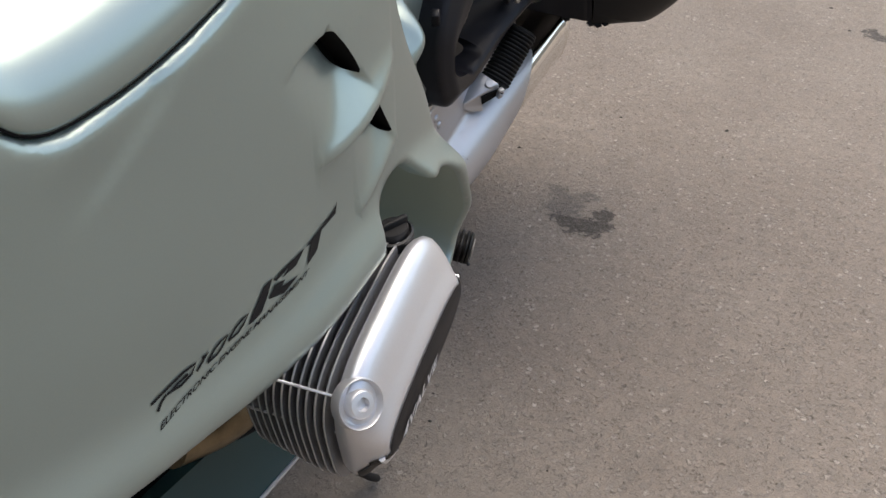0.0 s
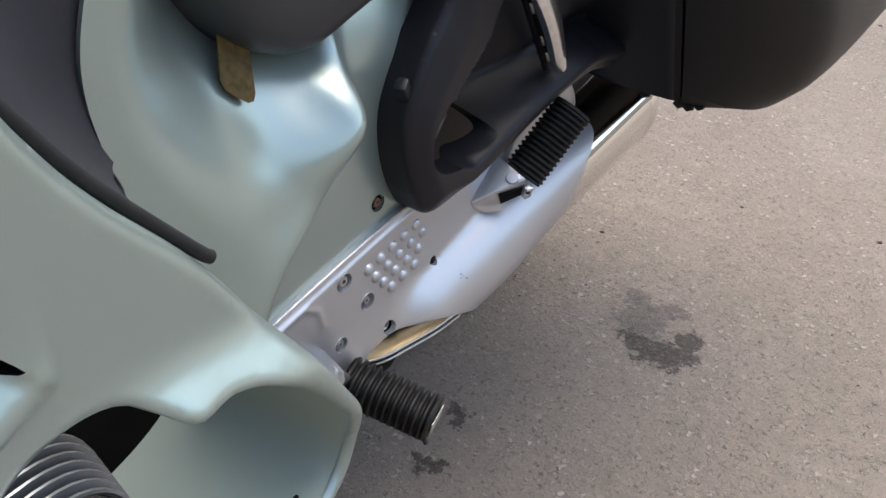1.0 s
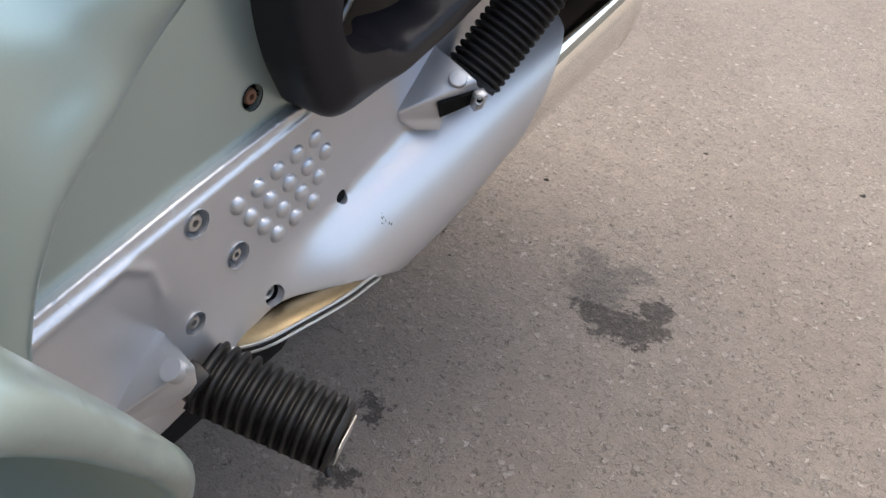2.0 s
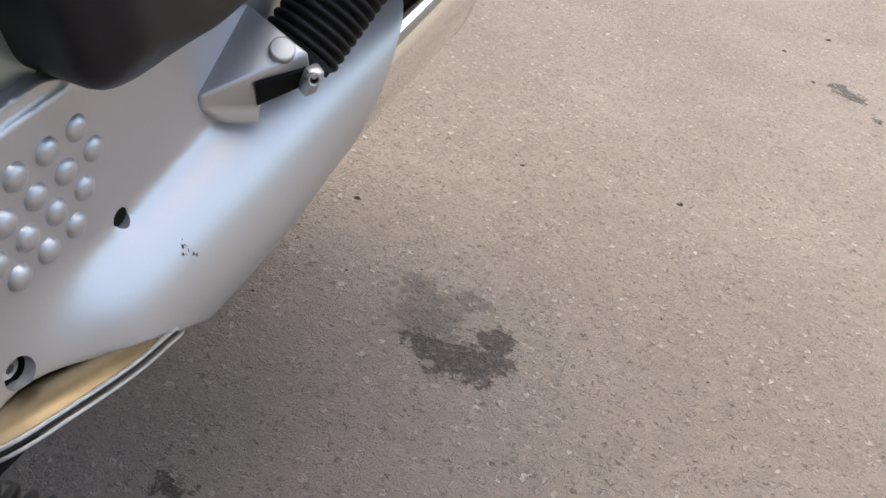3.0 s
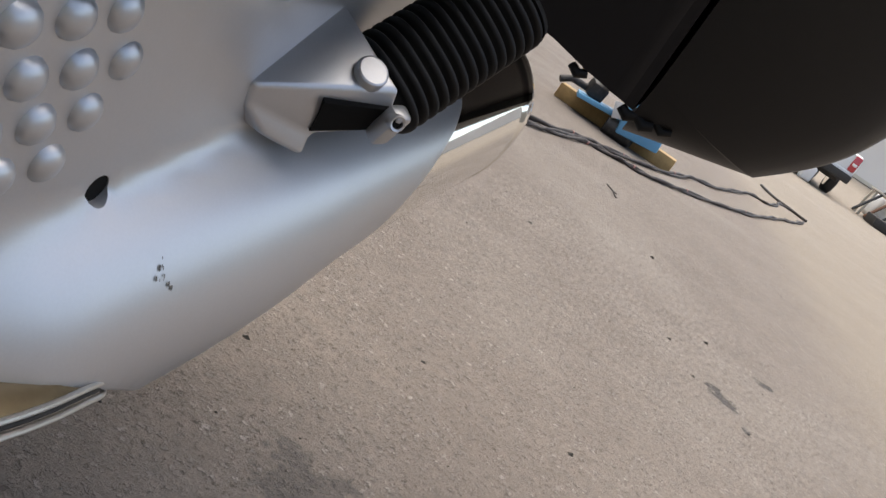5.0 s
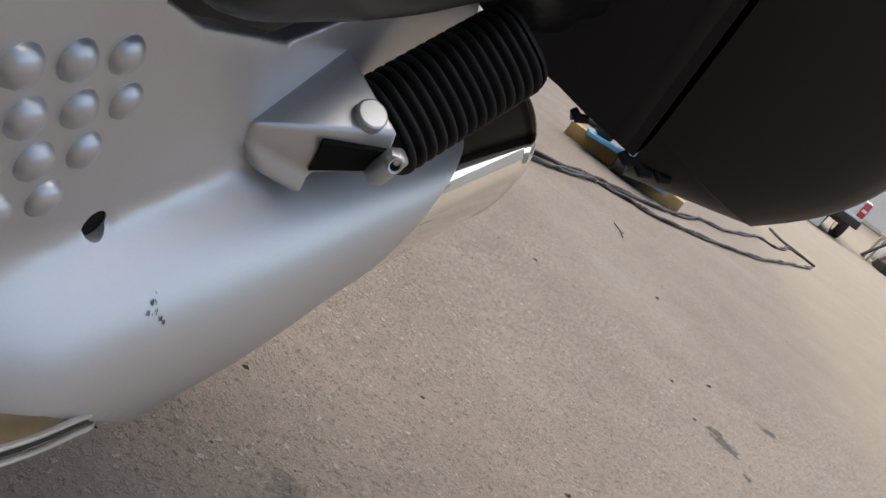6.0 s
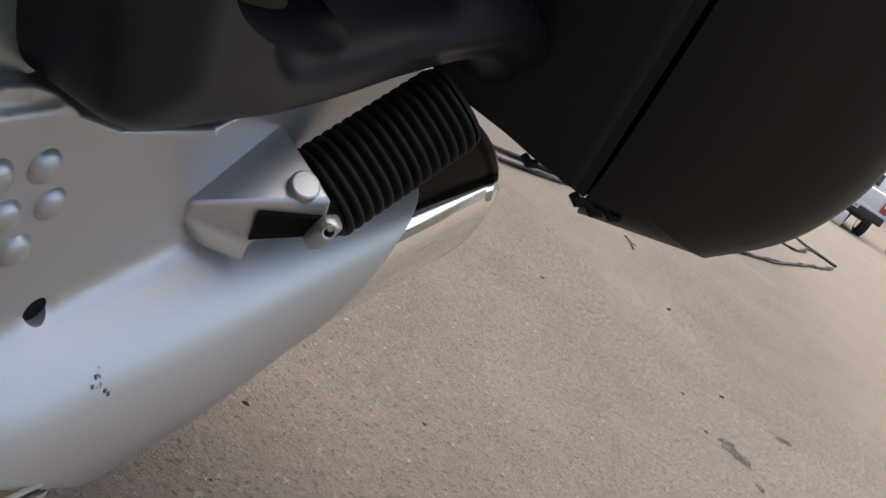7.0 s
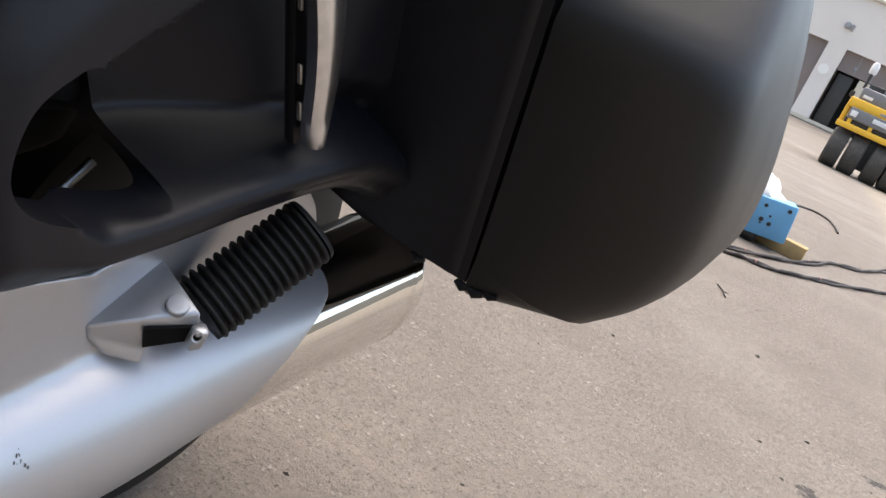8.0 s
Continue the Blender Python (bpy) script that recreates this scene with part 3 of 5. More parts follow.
# the model letters: broad cut strokes for the last two, open strokes for the rest
marking([(-0.7211, 0.7104), (-0.7113, 0.7214), (-0.7023, 0.7304), (-0.6927, 0.7307), (-0.6988, 0.7208), (-0.7068, 0.7112), (-0.7158, 0.7097)])
marking([(-0.6918, 0.728), (-0.6829, 0.73), (-0.6545, 0.7305), (-0.6661, 0.7228), (-0.6826, 0.7237), (-0.6746, 0.7269), (-0.689, 0.7254)])
marking([(-0.6912, 0.7236), (-0.6797, 0.7201), (-0.6836, 0.7169), (-0.6646, 0.7135), (-0.6826, 0.7099), (-0.6989, 0.7163)])
marking([(-0.6534, 0.7305), (-0.6363, 0.7336), (-0.6134, 0.7368), (-0.6085, 0.7423), (-0.6113, 0.7329), (-0.632, 0.7312), (-0.6399, 0.7186), (-0.6542, 0.7142), (-0.6469, 0.7286)])
marking(stroke=[(-0.8097, 0.7178), (-0.7964, 0.7187), (-0.7815, 0.7196), (-0.7707, 0.7180), (-0.7753, 0.7129), (-0.785, 0.7119), (-0.797, 0.7150), (-0.7883, 0.7152), (-0.7783, 0.7154)], width=0.0022)
marking(stroke=[(-0.7975, 0.7150), (-0.8022, 0.7134), (-0.8069, 0.7096)], width=0.0022)
marking(stroke=[(-0.771, 0.7112), (-0.7649, 0.7146), (-0.7592, 0.7180), (-0.7648, 0.7172)], width=0.0023)
for dy, dz in ((0.0, 0.0), (0.0203, 0.0020)):
    marking(stroke=[(-0.7609 + dy, 0.7106 + dz), (-0.7535 + dy, 0.7156 + dz), (-0.7472 + dy, 0.7174 + dz), (-0.7404 + dy, 0.7177 + dz), (-0.7457 + dy, 0.7128 + dz), (-0.7518 + dy, 0.7100 + dz), (-0.7612 + dy, 0.7102 + dz)], width=0.0020)
SLANT = Matrix(((1, 1.15, 0, 0), (0, 1, 0, 0), (0, 0, 1, 0), (0, 0, 0, 1)))
m = Matrix.Translation((0, -0.812, 0.6985)) @ Matrix.Rotation(radians(3.2), 4, "X") @ base @ SLANT
on_fairing(lettering("ELECTRONIC ENGINE MANAGEMENT", 0.0046, m, DECAL, fairing, "fairing_lettering", 0.0, 0.0, 2.02, bold=0.0001))

# ---- dark inner trim and rubber edge
edge_in = spline([(-0.53, 0.93), (-0.482, 0.842), (-0.456, 0.797), (-0.409, 0.733), (-0.392, 0.706)], 8)
edge_out = spline([(-0.30, 0.93), (-0.315, 0.87), (-0.335, 0.815), (-0.348, 0.775), (-0.346, 0.72), (-0.330, 0.675), (-0.308, 0.630)], 7)
edge_in = resample(edge_in, 0.0072, False)
edge_out = resample(edge_out, 0.0072 * 1.16, False)
rows = []
for k in np.linspace(0, 1, 9):
    row = []
    for i in range(36):
        a, b = edge_in[min(int(i / 35 * (len(edge_in) - 1)), len(edge_in) - 1)], edge_out[min(int(i / 35 * (len(edge_out) - 1)), len(edge_out) - 1)]
        g = k * (1 - float(smoothstep(24, 35, i)))
        x = 0.148 + (0.008 - 0.148) * g - 0.030 * math.sin(math.pi * g) ** 1.2
        row.append((x, a[0] + (b[0] - a[0]) * g, a[1] + (b[1] - a[1]) * g))
    rows.append(row)
part("inner_trim", loft(rows, closed=False), PAD, bike, "dark grey soft inner fairing trim", angle=80)
path = [(0.151, p[0] + 0.003, p[1] + 0.003) for p in spline([(-0.53, 0.93), (-0.482, 0.842), (-0.456, 0.797), (-0.409, 0.733), (-0.399, 0.722)], 8)]
part("edge_rubber", tube(path, [0.0039] * (len(path) - 2) + [0.0037, 0.0025]), RUBBER_CLEAN, bike)

# ---- side panel under the seat
RIDGE = [(-0.06, 0.90), (-0.11, 0.80), (-0.122, 0.735), (-0.120, 0.690), (-0.114, 0.660), (-0.118, 0.634), (-0.136, 0.608), (-0.165, 0.583), (-0.202, 0.554), (-0.228, 0.533), (-0.252, 0.485), (-0.26, 0.42)]
BOWL = [(-0.305, 0.90), (-0.307, 0.80), (-0.302, 0.757), (-0.287, 0.7195), (-0.258, 0.680), (-0.214, 0.640), (-0.15, 0.615), (-0.05, 0.60)]
bowl_line = spline(BOWL, 5)
ridge_line = spline(RIDGE, 5)
mound_line = spline([(-0.130, 0.664), (-0.146, 0.642), (-0.172, 0.620), (-0.200, 0.596)], 5)


panel_edge = spline([(-0.335, 0.86), (-0.362, 0.80), (-0.369, 0.76), (-0.364, 0.715), (-0.347, 0.672), (-0.32, 0.622), (-0.285, 0.56)], 5)


def panel_x(y, z):
    d = to_line(y, z, ridge_line, closed=False)
    closed_side = ridge_line + [np.array((-0.8, 0.42)), np.array((-0.8, 1.2)), np.array((0.0, 1.2))]
    side = np.where(inside(y, z, closed_side), 1.0, -1.0) * d
    x = -0.010 + 0.032 * smoothstep(-0.003, 0.028, side)
    # hollow under the seat, from whose floor a shoulder rises to the ridge
    deep = to_line(y, z, bowl_line, closed=False) * inside(y, z, bowl_line + [np.array((0.1, 0.60)), np.array((0.1, 0.90))])
    x = x - 0.046 * smoothstep(0.0, 0.10, deep) * smoothstep(0.62, 0.74, z) * smoothstep(0.0, 0.03, side)
    mound = to_line(y, z, mound_line, closed=False)
    x = x + 0.035 * (0.3 + 0.7 * smoothstep(0.59, 0.655, z)) * np.exp(-(mound / 0.040) ** 2) * smoothstep(-0.008, 0.040, side)
    left = to_line(y, z, panel_edge, closed=False)
    x = x + 0.010 * np.exp(-((side - 0.020) / 0.026) ** 2) * smoothstep(0.72, 0.66, z) * smoothstep(-0.002, 0.014, side)
    x = x - 0.16 * np.maximum(0, z - 0.50) * smoothstep(0.02, 0.10, left) * smoothstep(0.0, 0.03, side)
    x = x - 0.04 * smoothstep(0.66, 0.80, z) * smoothstep(-0.02, 0.02, -side)
    return x


panel_outline = spline([(-0.335, 0.86), (-0.362, 0.80), (-0.369, 0.76), (-0.364, 0.715), (-0.358, 0.69), (-0.362, 0.66), (-0.374, 0.62), (-0.378, 0.56), (-0.352, 0.49), (-0.31, 0.455)], 6) + \
    [np.array(p) for p in ((-0.27, 0.460), (-0.235, 0.470), (-0.14, 0.484), (-0.045, 0.497), (-0.025, 0.505), (-0.055, 0.55), (-0.068, 0.60), (-0.05, 0.65), (0.0, 0.70), (0.04, 0.78), (0.06, 0.86), (-0.1, 0.87))]
side_panel = part("side_panel", sheet(panel_outline, flat(panel_x), [[(-0.078 + 0.0085 * math.cos(a), 0.520 + 0.0085 * math.sin(a)) for a in np.linspace(0, 2 * math.pi, 20)[:-1]]],
                                      grid=0.0055, edge=0.006, rim=0, thick=0.004), SAGE, bike, "sculpted sage-green side panel below the seat", angle=80)


def screw(parent, at, r=0.0085, mat=STEEL, depth=0.006, head=0.62, well=None):
    """A socket screw sunk in a round recess."""
    x, y, z = at
    # a near-black well has the recess's shade in its colour
    part("recess", turned([(0.0005, r * 1.03), (-depth, r * 0.97), (-depth - 0.001, r * 0.3)], at, (1, 0, 0), 20, False), well or (CAVITY if mat is RUST else SILVER), parent)
    h = turned([(-depth, r * head), (-depth * 0.3, r * head), (-depth * 0.12, r * head * 0.85), (-depth * 0.12, r * head * 0.42), (-depth * 0.7, r * head * 0.38)], at, (1, 0, 0), 18)
    part("screw", h, mat, parent, "hex socket screw")


screw(side_panel, (-0.0095, -0.078, 0.520), 0.0085, RUST, 0.007)

# sticker hanging under the seat
bm = bmesh.new()
tag_line = [(-0.2296, 0.743), (-0.242, 0.7126), (-0.241, 0.7055), (-0.2365, 0.6998), (-0.2255, 0.6898), (-0.22, 0.6892), (-0.2162, 0.6939), (-0.2075, 0.728)]
tag_face = bm.faces.new([bm.verts.new((-0.008 - 0.35 * (z - 0.693), y, z)) for y, z in tag_line])
for v in bmesh.ops.extrude_face_region(bm, geom=[tag_face])["geom"]:
    if isinstance(v, bmesh.types.BMVert):
        v.co.x -= 0.0014
part("sticker", bm, TAG, bike, "grubby gold sticker tag below the seat", smooth=False)

# ---- seat
seat_low = spline([(-0.33, 0.88), (-0.268, 0.800), (-0.228, 0.742), (-0.185, 0.714), (-0.153, 0.711), (-0.118, 0.719), (-0.068, 0.731), (0.03, 0.755), (0.18, 0.78), (0.33, 0.80)], 5)
rows = []
for p in seat_low:
    w = 0.264 * (0.84 + 0.16 * smoothstep(-0.36, -0.22, p[0]))
    top = p[1] + 0.09 + 0.03 * smoothstep(-0.36, -0.2, p[0])
    row = []
    for a in np.linspace(0, 2 * math.pi, 33)[:-1]:
        c, s = math.cos(a), math.sin(a)
        row.append((MID + w * math.copysign(abs(c) ** 0.3, c), p[0], (p[1] - 0.01 + top) / 2 + (top - p[1] + 0.01) / 2 * math.copysign(abs(s) ** 0.4, s)))
    rows.append(row)
part("seat", loft(rows), SEAT, bike, "black vinyl rider seat")

# ---- cylinder
CYL = (-0.578, 0.577)
TILTC = radians(10)


def head_ring(x, cy, cz, hy, hz, n=48, p=0.58):
    row = []
    for a in np.linspace(0, 2 * math.pi, n + 1)[:-1]:
        c, s = math.cos(a), math.sin(a)
        u, v = hy * math.copysign(abs(c) ** p, c), hz * math.copysign(abs(s) ** p, s)
        row.append((x - 0.09 * u, cy + u * math.cos(TILTC) - v * math.sin(TILTC), cz + u * math.sin(TILTC) + v * math.cos(TILTC)))
    return row


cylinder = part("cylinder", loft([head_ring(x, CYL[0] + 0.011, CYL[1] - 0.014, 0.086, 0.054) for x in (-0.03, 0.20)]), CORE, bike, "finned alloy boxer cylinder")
for i in range(11):
    x = 0.113 + 0.0080 * i
    g = 1.0 - 0.006 * abs(i - 8)
    q = 1 - i / 10
    rows = [head_ring(x + dx, CYL[0] + 0.012 * q, CYL[1] - 0.0135, (0.104 + 0.010 * q) * g - e, 0.0785 * g - e) for dx, e in ((-0.0014, 0.004), (-0.0009, 0.0), (0.0009, 0.0), (0.0014, 0.004))]
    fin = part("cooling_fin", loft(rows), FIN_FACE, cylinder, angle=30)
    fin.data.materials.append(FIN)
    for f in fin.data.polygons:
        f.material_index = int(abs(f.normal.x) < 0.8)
for dz in (0.020, -0.028):
    part("fin_rib", block((0.085, 0.003, 0.0022), pose(0.166, -0.6755 - 0.1 * dz, 0.590 + dz, 0, 0, 5), 0.001, 1), FIN, cylinder)

COVER_RINGS = []


def cover_round(x):
    """The cover's outline grows rounder outwards."""
    return 0.58 + 0.16 * float(smoothstep(0.210, 0.240, x))


for x, top, bot, hy in ((0.200, 0.635, 0.496, 0.1000), (0.207, 0.639, 0.495, 0.1035), (0.213, 0.638, 0.499, 0.1035), (0.219, 0.631, 0.508, 0.1025), (0.225, 0.621, 0.519, 0.1), (0.230, 0.610, 0.527, 0.0975),
                        (0.2345, 0.602, 0.534, 0.0945), (0.2385, 0.596, 0.540, 0.0915), (0.2412, 0.589, 0.547, 0.0875), (0.2426, 0.582, 0.554, 0.083)):
    COVER_RINGS.append((x, (top + bot) / 2, hy, (top - bot) / 2))
cover = part("valve_cover", loft([head_ring(x, CYL[0] + 0.002, z + 0.003, hy * 1.005, hz, 64, cover_round(x)) for x, z, hy, hz in COVER_RINGS]), COVER, cylinder, "satin silver valve cover", angle=50)
# black stripe along the outer flank
bm = bmesh.new()
rr = [head_ring(x + 0.0008, CYL[0] + 0.002, z + 0.003, hy * 1.005 + 0.0006, hz + 0.0008, 64, cover_round(x)) for x, z, hy, hz in COVER_RINGS[2:10]]
vs = [[bm.verts.new(p) for p in r] for r in rr]
for n, (a, b) in enumerate(zip(vs, vs[1:])):
    for i in range(64):
        j = (i + 1) % 64
        if n < 2 and 34 <= i <= 38 or n >= 2 and 33 <= i <= 43 or n >= 4 and (i >= 33 or i <= 2) or n == 6:
            bm.faces.new((a[i], a[j], b[j], b[i]))
bm.faces.new(vs[-1])
stripe = part("stripe", bm, STRIPE, cover, "black stripe with pale lettering", angle=180)
stripe_tree = BVHTree.FromPolygons([v.co for v in stripe.data.vertices], [list(f.vertices) for f in stripe.data.polygons])


def cover_boss(at, axis, r):
    part("cover_bolt", turned([(-0.012, r), (-0.0012, r), (-0.0002, r * 0.96), (-0.0016, r * 0.90), (-0.0062, r * 0.80), (-0.0068, r * 0.60), (0.0004, r * 0.56), (0.0018, r * 0.49), (0.0020, r * 0.28), (-0.003, r * 0.24)],
                              Vector(at) + Vector(axis).normalized() * 0.0045, axis, 32), COVER, cover, "round bolt boss")


cover_boss((0.2255, -0.668, 0.604), (0.8, -0.34, 0.5), 0.0205)
cover_boss((0.198, -0.479, 0.604), (0.6, 0.6, 0.5), 0.0125)
cover_boss((0.2235, -0.648, 0.523), (0.8, -0.35, -0.2), 0.012)
a = Matrix(((0.0, -0.28, 0.96, 0), (0.993, -0.1, 0.0, 0), (0.12, 0.95, 0.28, 0), (0, 0, 0, 1)))


def stripe_x(y, z):
    """Where the stripe's outer face lies."""
    hit = stripe_tree.ray_cast(Vector((0.4, y, z)), Vector((-1, 0, 0)))[0]
    return hit.x if hit else 0.236


rim = [head_ring(x + 0.0010, CYL[0] + 0.002, z + 0.003, hy * 1.005, hz, 64, cover_round(x)) for x, z, hy, hz in COVER_RINGS[6:7]][0]
part("stripe_rim", tube([rim[i % 64] for i in range(33, 66)], 0.0026, 8), COVER, cover, "thin silver rim below the stripe")
words = lettering("4VALVE", 0.0150, Matrix.Translation((0.2419, -0.645, 0.5480)) @ a, LETTER, cover, "cover_lettering", 0.35, 0.0, 1.62, bold=0.0003)
on_fairing(words, 0.0012, lambda y, z: [stripe_x(float(y[0]), float(z[0]))])
rows = []
for h, g in ((0.0, 1.12), (0.010, 1.12), (0.011, 1.0), (0.006, 0.97), (0.006, 0.86), (0.014, 0.84), (0.016, 0.78), (0.016, 0.30)):
    rows.append([(0.176 + 0.016 * g * math.cos(a), -0.511 + 0.020 * g * math.sin(a), 0.636 + h) for a in (2 * math.pi * k / 30 for k in range(30))])
cap = part("plug_cap", loft(rows), BLACK, cylinder, "oval black spark plug cover", angle=30)
part("cap_grip", block((0.006, 0.034, 0.008), pose(0.175, -0.511, 0.654, 0, 0, -25), 0.002), RUBBER_CLEAN, cap)

# ---- foot plate with the heat shield drawn into it
RS = 0.0585


def axis_x(y):
    return -0.0016 + 0.0776 * (y - 0.3)


def axis_z(y):
    return 0.4129 + 0.2186 * (y - 0.3)


def shield_bulge(y):
    """How far the heat shield stands out, and the height of its middle."""
    return (axis_x(y) + RS) * smoothstep(-0.100, -0.012, y), axis_z(np.maximum(y, -0.02))


def plate_map(y, s):
    y, s = np.asarray(y, float), np.asarray(s, float)
    h, zc = shield_bulge(y)
    w = smoothstep(-0.105, -0.015, y)
    k = 0.014
    bulge = h - RS + np.sqrt(np.maximum(0, RS ** 2 - np.clip(s - zc, 0, RS) ** 2))
    soft = lambda a: (a + np.sqrt(a * a + k * k)) / 2 - 0.0015
    a = np.clip((zc - s) / RS, 0, 2.4)
    x_low = soft(h) + RS * (np.cos(a) - 1) * w
    z_low = zc - RS * np.sin(a) * w - (zc - s) * (1 - w)
    low = s <= zc
    belly = (0.003 * np.exp(-((y - 0.045) / 0.055) ** 2) + 0.0042 * np.exp(-((y - 0.115) / 0.06) ** 2)) * smoothstep(zc + 0.035, zc - 0.03, s)
    return np.where(low, x_low, soft(bulge)) + belly, y, np.where(low, z_low, s) - 0.6 * belly


plate_outline = [(-0.27, 0.468), (-0.235, 0.473), (-0.14, 0.487), (-0.046, 0.499), (-0.036, 0.497), (-0.022, 0.490), (0.0, 0.4845), (0.06, 0.484), (0.10, 0.500), (0.17, 0.522), (0.218, 0.538)]
plate_outline += spline([(0.236, 0.541), (0.262, 0.525), (0.278, 0.510), (0.291, 0.485), (0.290, 0.458), (0.276, 0.442), (0.254, 0.424), (0.224, 0.396), (0.196, 0.362), (0.165, 0.332), (0.12, 0.308), (0.075, 0.311), (0.042, 0.325), (0.018, 0.338), (-0.010, 0.348),
                         (-0.046, 0.356), (-0.083, 0.359), (-0.115, 0.350), (-0.135, 0.340), (-0.19, 0.330), (-0.27, 0.325)], 5)
HOLES = {"a": (-0.141, 0.466, 0.0095), "b": (-0.109, 0.421, 0.0095), "c": (-0.081, 0.359 + 0.009, 0.0085), "d": (-0.151, 0.392, 0.0085), "e": (0.0, 0.407, 0.0055)}


def ring2(c, r, sy=1.0):
    return [(c[0] + r * math.cos(t), c[1] + r * sy * math.sin(t)) for t in np.linspace(0, 2 * math.pi, 22)[:-1]]


def plate_shape(u, v):
    x, y, z = plate_map(u, v)
    # pressed border along the top and a pressed field round the front peg
    top = 0.473 + 0.137 * (u + 0.235)
    x = x - 0.0028 * smoothstep(top - 0.0095, top - 0.0055, v) * smoothstep(-0.028, -0.036, u)
    dd = to_line(u, v, [(-0.30, 0.452), (-0.195, 0.468), (-0.178, 0.455), (-0.172, 0.43)], closed=False)
    x = x + 0.0014 * np.exp(-(dd / 0.004) ** 2)
    return x, y, z


plate = part("foot_plate", sheet([np.array(p) for p in plate_outline], plate_shape, [ring2(h, h[2]) for h in HOLES.values()], grid=0.007, edge=0.0036, rim=0.0016, thick=0.006,
                                 dense=[(-0.215, 0.452, 0.05, 0.018, 0.0026)], lines=[[(-0.27, 0.468 - o), (-0.035, 0.5004 - o)] for o in (0.006, 0.0075, 0.009, 0.0105, 0.012, 0.0135, 0.015, 0.0165)]), SILVER, bike,
             "satin silver foot plate with embossed dots and heat shield", angle=60)
DOTS = [(-0.0301, 0.4717, 5), (-0.0192, 0.4562, 5), (-0.0262, 0.4385, 4), (-0.0327, 0.4212, 3)]
for y0, z0, n in DOTS:
    for i in range(n):
        at = (-0.0005, y0 - 0.0189 * i, z0 - 0.0031 * i)
        part("embossed_dot", turned([(-0.0004, 0.0071), (0.0004, 0.0068), (0.0017, 0.0062), (0.0029, 0.0049), (0.0037, 0.0030), (0.0040, 0.0010)], at, (1, 0, 0), 16), SILVER, plate)
screw(plate, (0, -0.141, 0.466), 0.0095, depth=0.009)
screw(plate, (0, -0.109, 0.421), 0.0095, depth=0.012, head=0.5)
screw(plate, (0, -0.081, 0.368), 0.0090, depth=0.007, head=0.7, well=CAVITY)
screw(plate, (0, -0.151, 0.392), 0.0085, depth=0.009)
hole = [np.array([float(q) for q in plate_map(a, b)]) for a, b in ((0.0, 0.407), (0.002, 0.407), (0.0, 0.409))]
facing = np.cross(hole[1] - hole[0], hole[2] - hole[0])
# near-black disc in place of the shade inside the hole
part("drain_hole", turned([(-0.0005, 0.0064), (-0.0012, 0.0050), (-0.002, 0.001)], hole[0], facing * (1 if facing[0] > 0 else -1), 18, True), CAVITY, plate)


def scuffs():
    rnd = random.Random(4)
    bm = bmesh.new()
    for i in range(13):
        y = 0.021 + rnd.gauss(0, 0.0028)
        s = 0.386 + rnd.gauss(0, 0.0035) - (y - 0.02) * 0.6
        r = 0.00025 + 0.00045 * rnd.random() ** 2
        pts = []
        for k in range(6):
            a = k * math.pi / 3
            q = plate_map(np.array([y + r * math.cos(a)]), np.array([s + 1.8 * r * math.sin(a + 0.4)]))
            pts.append(bm.verts.new((q[0][0] + 0.0005, q[1][0], q[2][0])))
        bm.faces.new(pts)
    part("scuff", bm, SCUFF, plate, "small dark scuff on the shield", smooth=False)


scuffs()


# ---- foot pegs
def peg(name, base, tip, up, wide, tall, ribs, mat, label):
    """A ribbed rubber foot rest from base to tip."""
    b, t = Vector(base), Vector(tip)
    d = t - b
    ln = d.length
    d.normalize()
    u = Vector(up)
    u = (u - d * u.dot(d)).normalized()
    s = d.cross(u)
    rings = []

    def ring(at, g):
        row = []
        for k in range(28):
            a = 2 * math.pi * k / 28
            c, q = math.cos(a), math.sin(a)
            pu = tall / 2 * math.copysign(abs(q) ** 0.75, q)
            ps = wide / 2 * math.copysign(abs(c) ** 0.75, c)
            gg = g if q > -0.42 else max(g, 0.97) if g < 1 else g
            row.append(b + d * at + u * pu * gg + s * ps * gg)
        return row
    step = ln / (ribs + 0.6)
    rings.append(ring(-0.002, 0.55))
    rings.append(ring(0.0, 0.9))
    for i in range(ribs):
        a0 = step * (i + 0.15)
        for f, g in ((0.0, 0.77), (0.08, 0.91), (0.20, 0.98), (0.36, 1.0), (0.52, 0.98), (0.64, 0.91), (0.72, 0.77), (0.86, 0.75)):
            rings.append(ring(a0 + f * step, g))
    rings += [ring(ln - 0.004, 0.97), ring(ln - 0.001, 0.93), ring(ln, 0.82)]
    return part(name, loft(rings), mat, bike, label, angle=75)


peg("passenger_peg", (0.026, 0.138, 0.460), (0.046, 0.203, 0.525), (0.376, -0.669, 0.537), 0.050, 0.036, 14, RUBBER_CLEAN, "folded black ribbed passenger foot peg")
front_peg = peg("rider_peg", (0.013, -0.160, 0.361), (0.105, -0.135, 0.341), (0.05, 0, 1), 0.050, 0.042, 12, RUBBER, "worn black ribbed rider foot peg")
part("peg_end", tube([(0.105, -0.153, 0.332), (0.111, -0.156, 0.327)], [0.0028, 0.0022]), CORE, front_peg)
part("end_plate", block((0.0016, 0.030, 0.020), pose(0.1068, -0.135, 0.339, 0, 12, 14), 0.0006, 1), STEEL, front_peg)


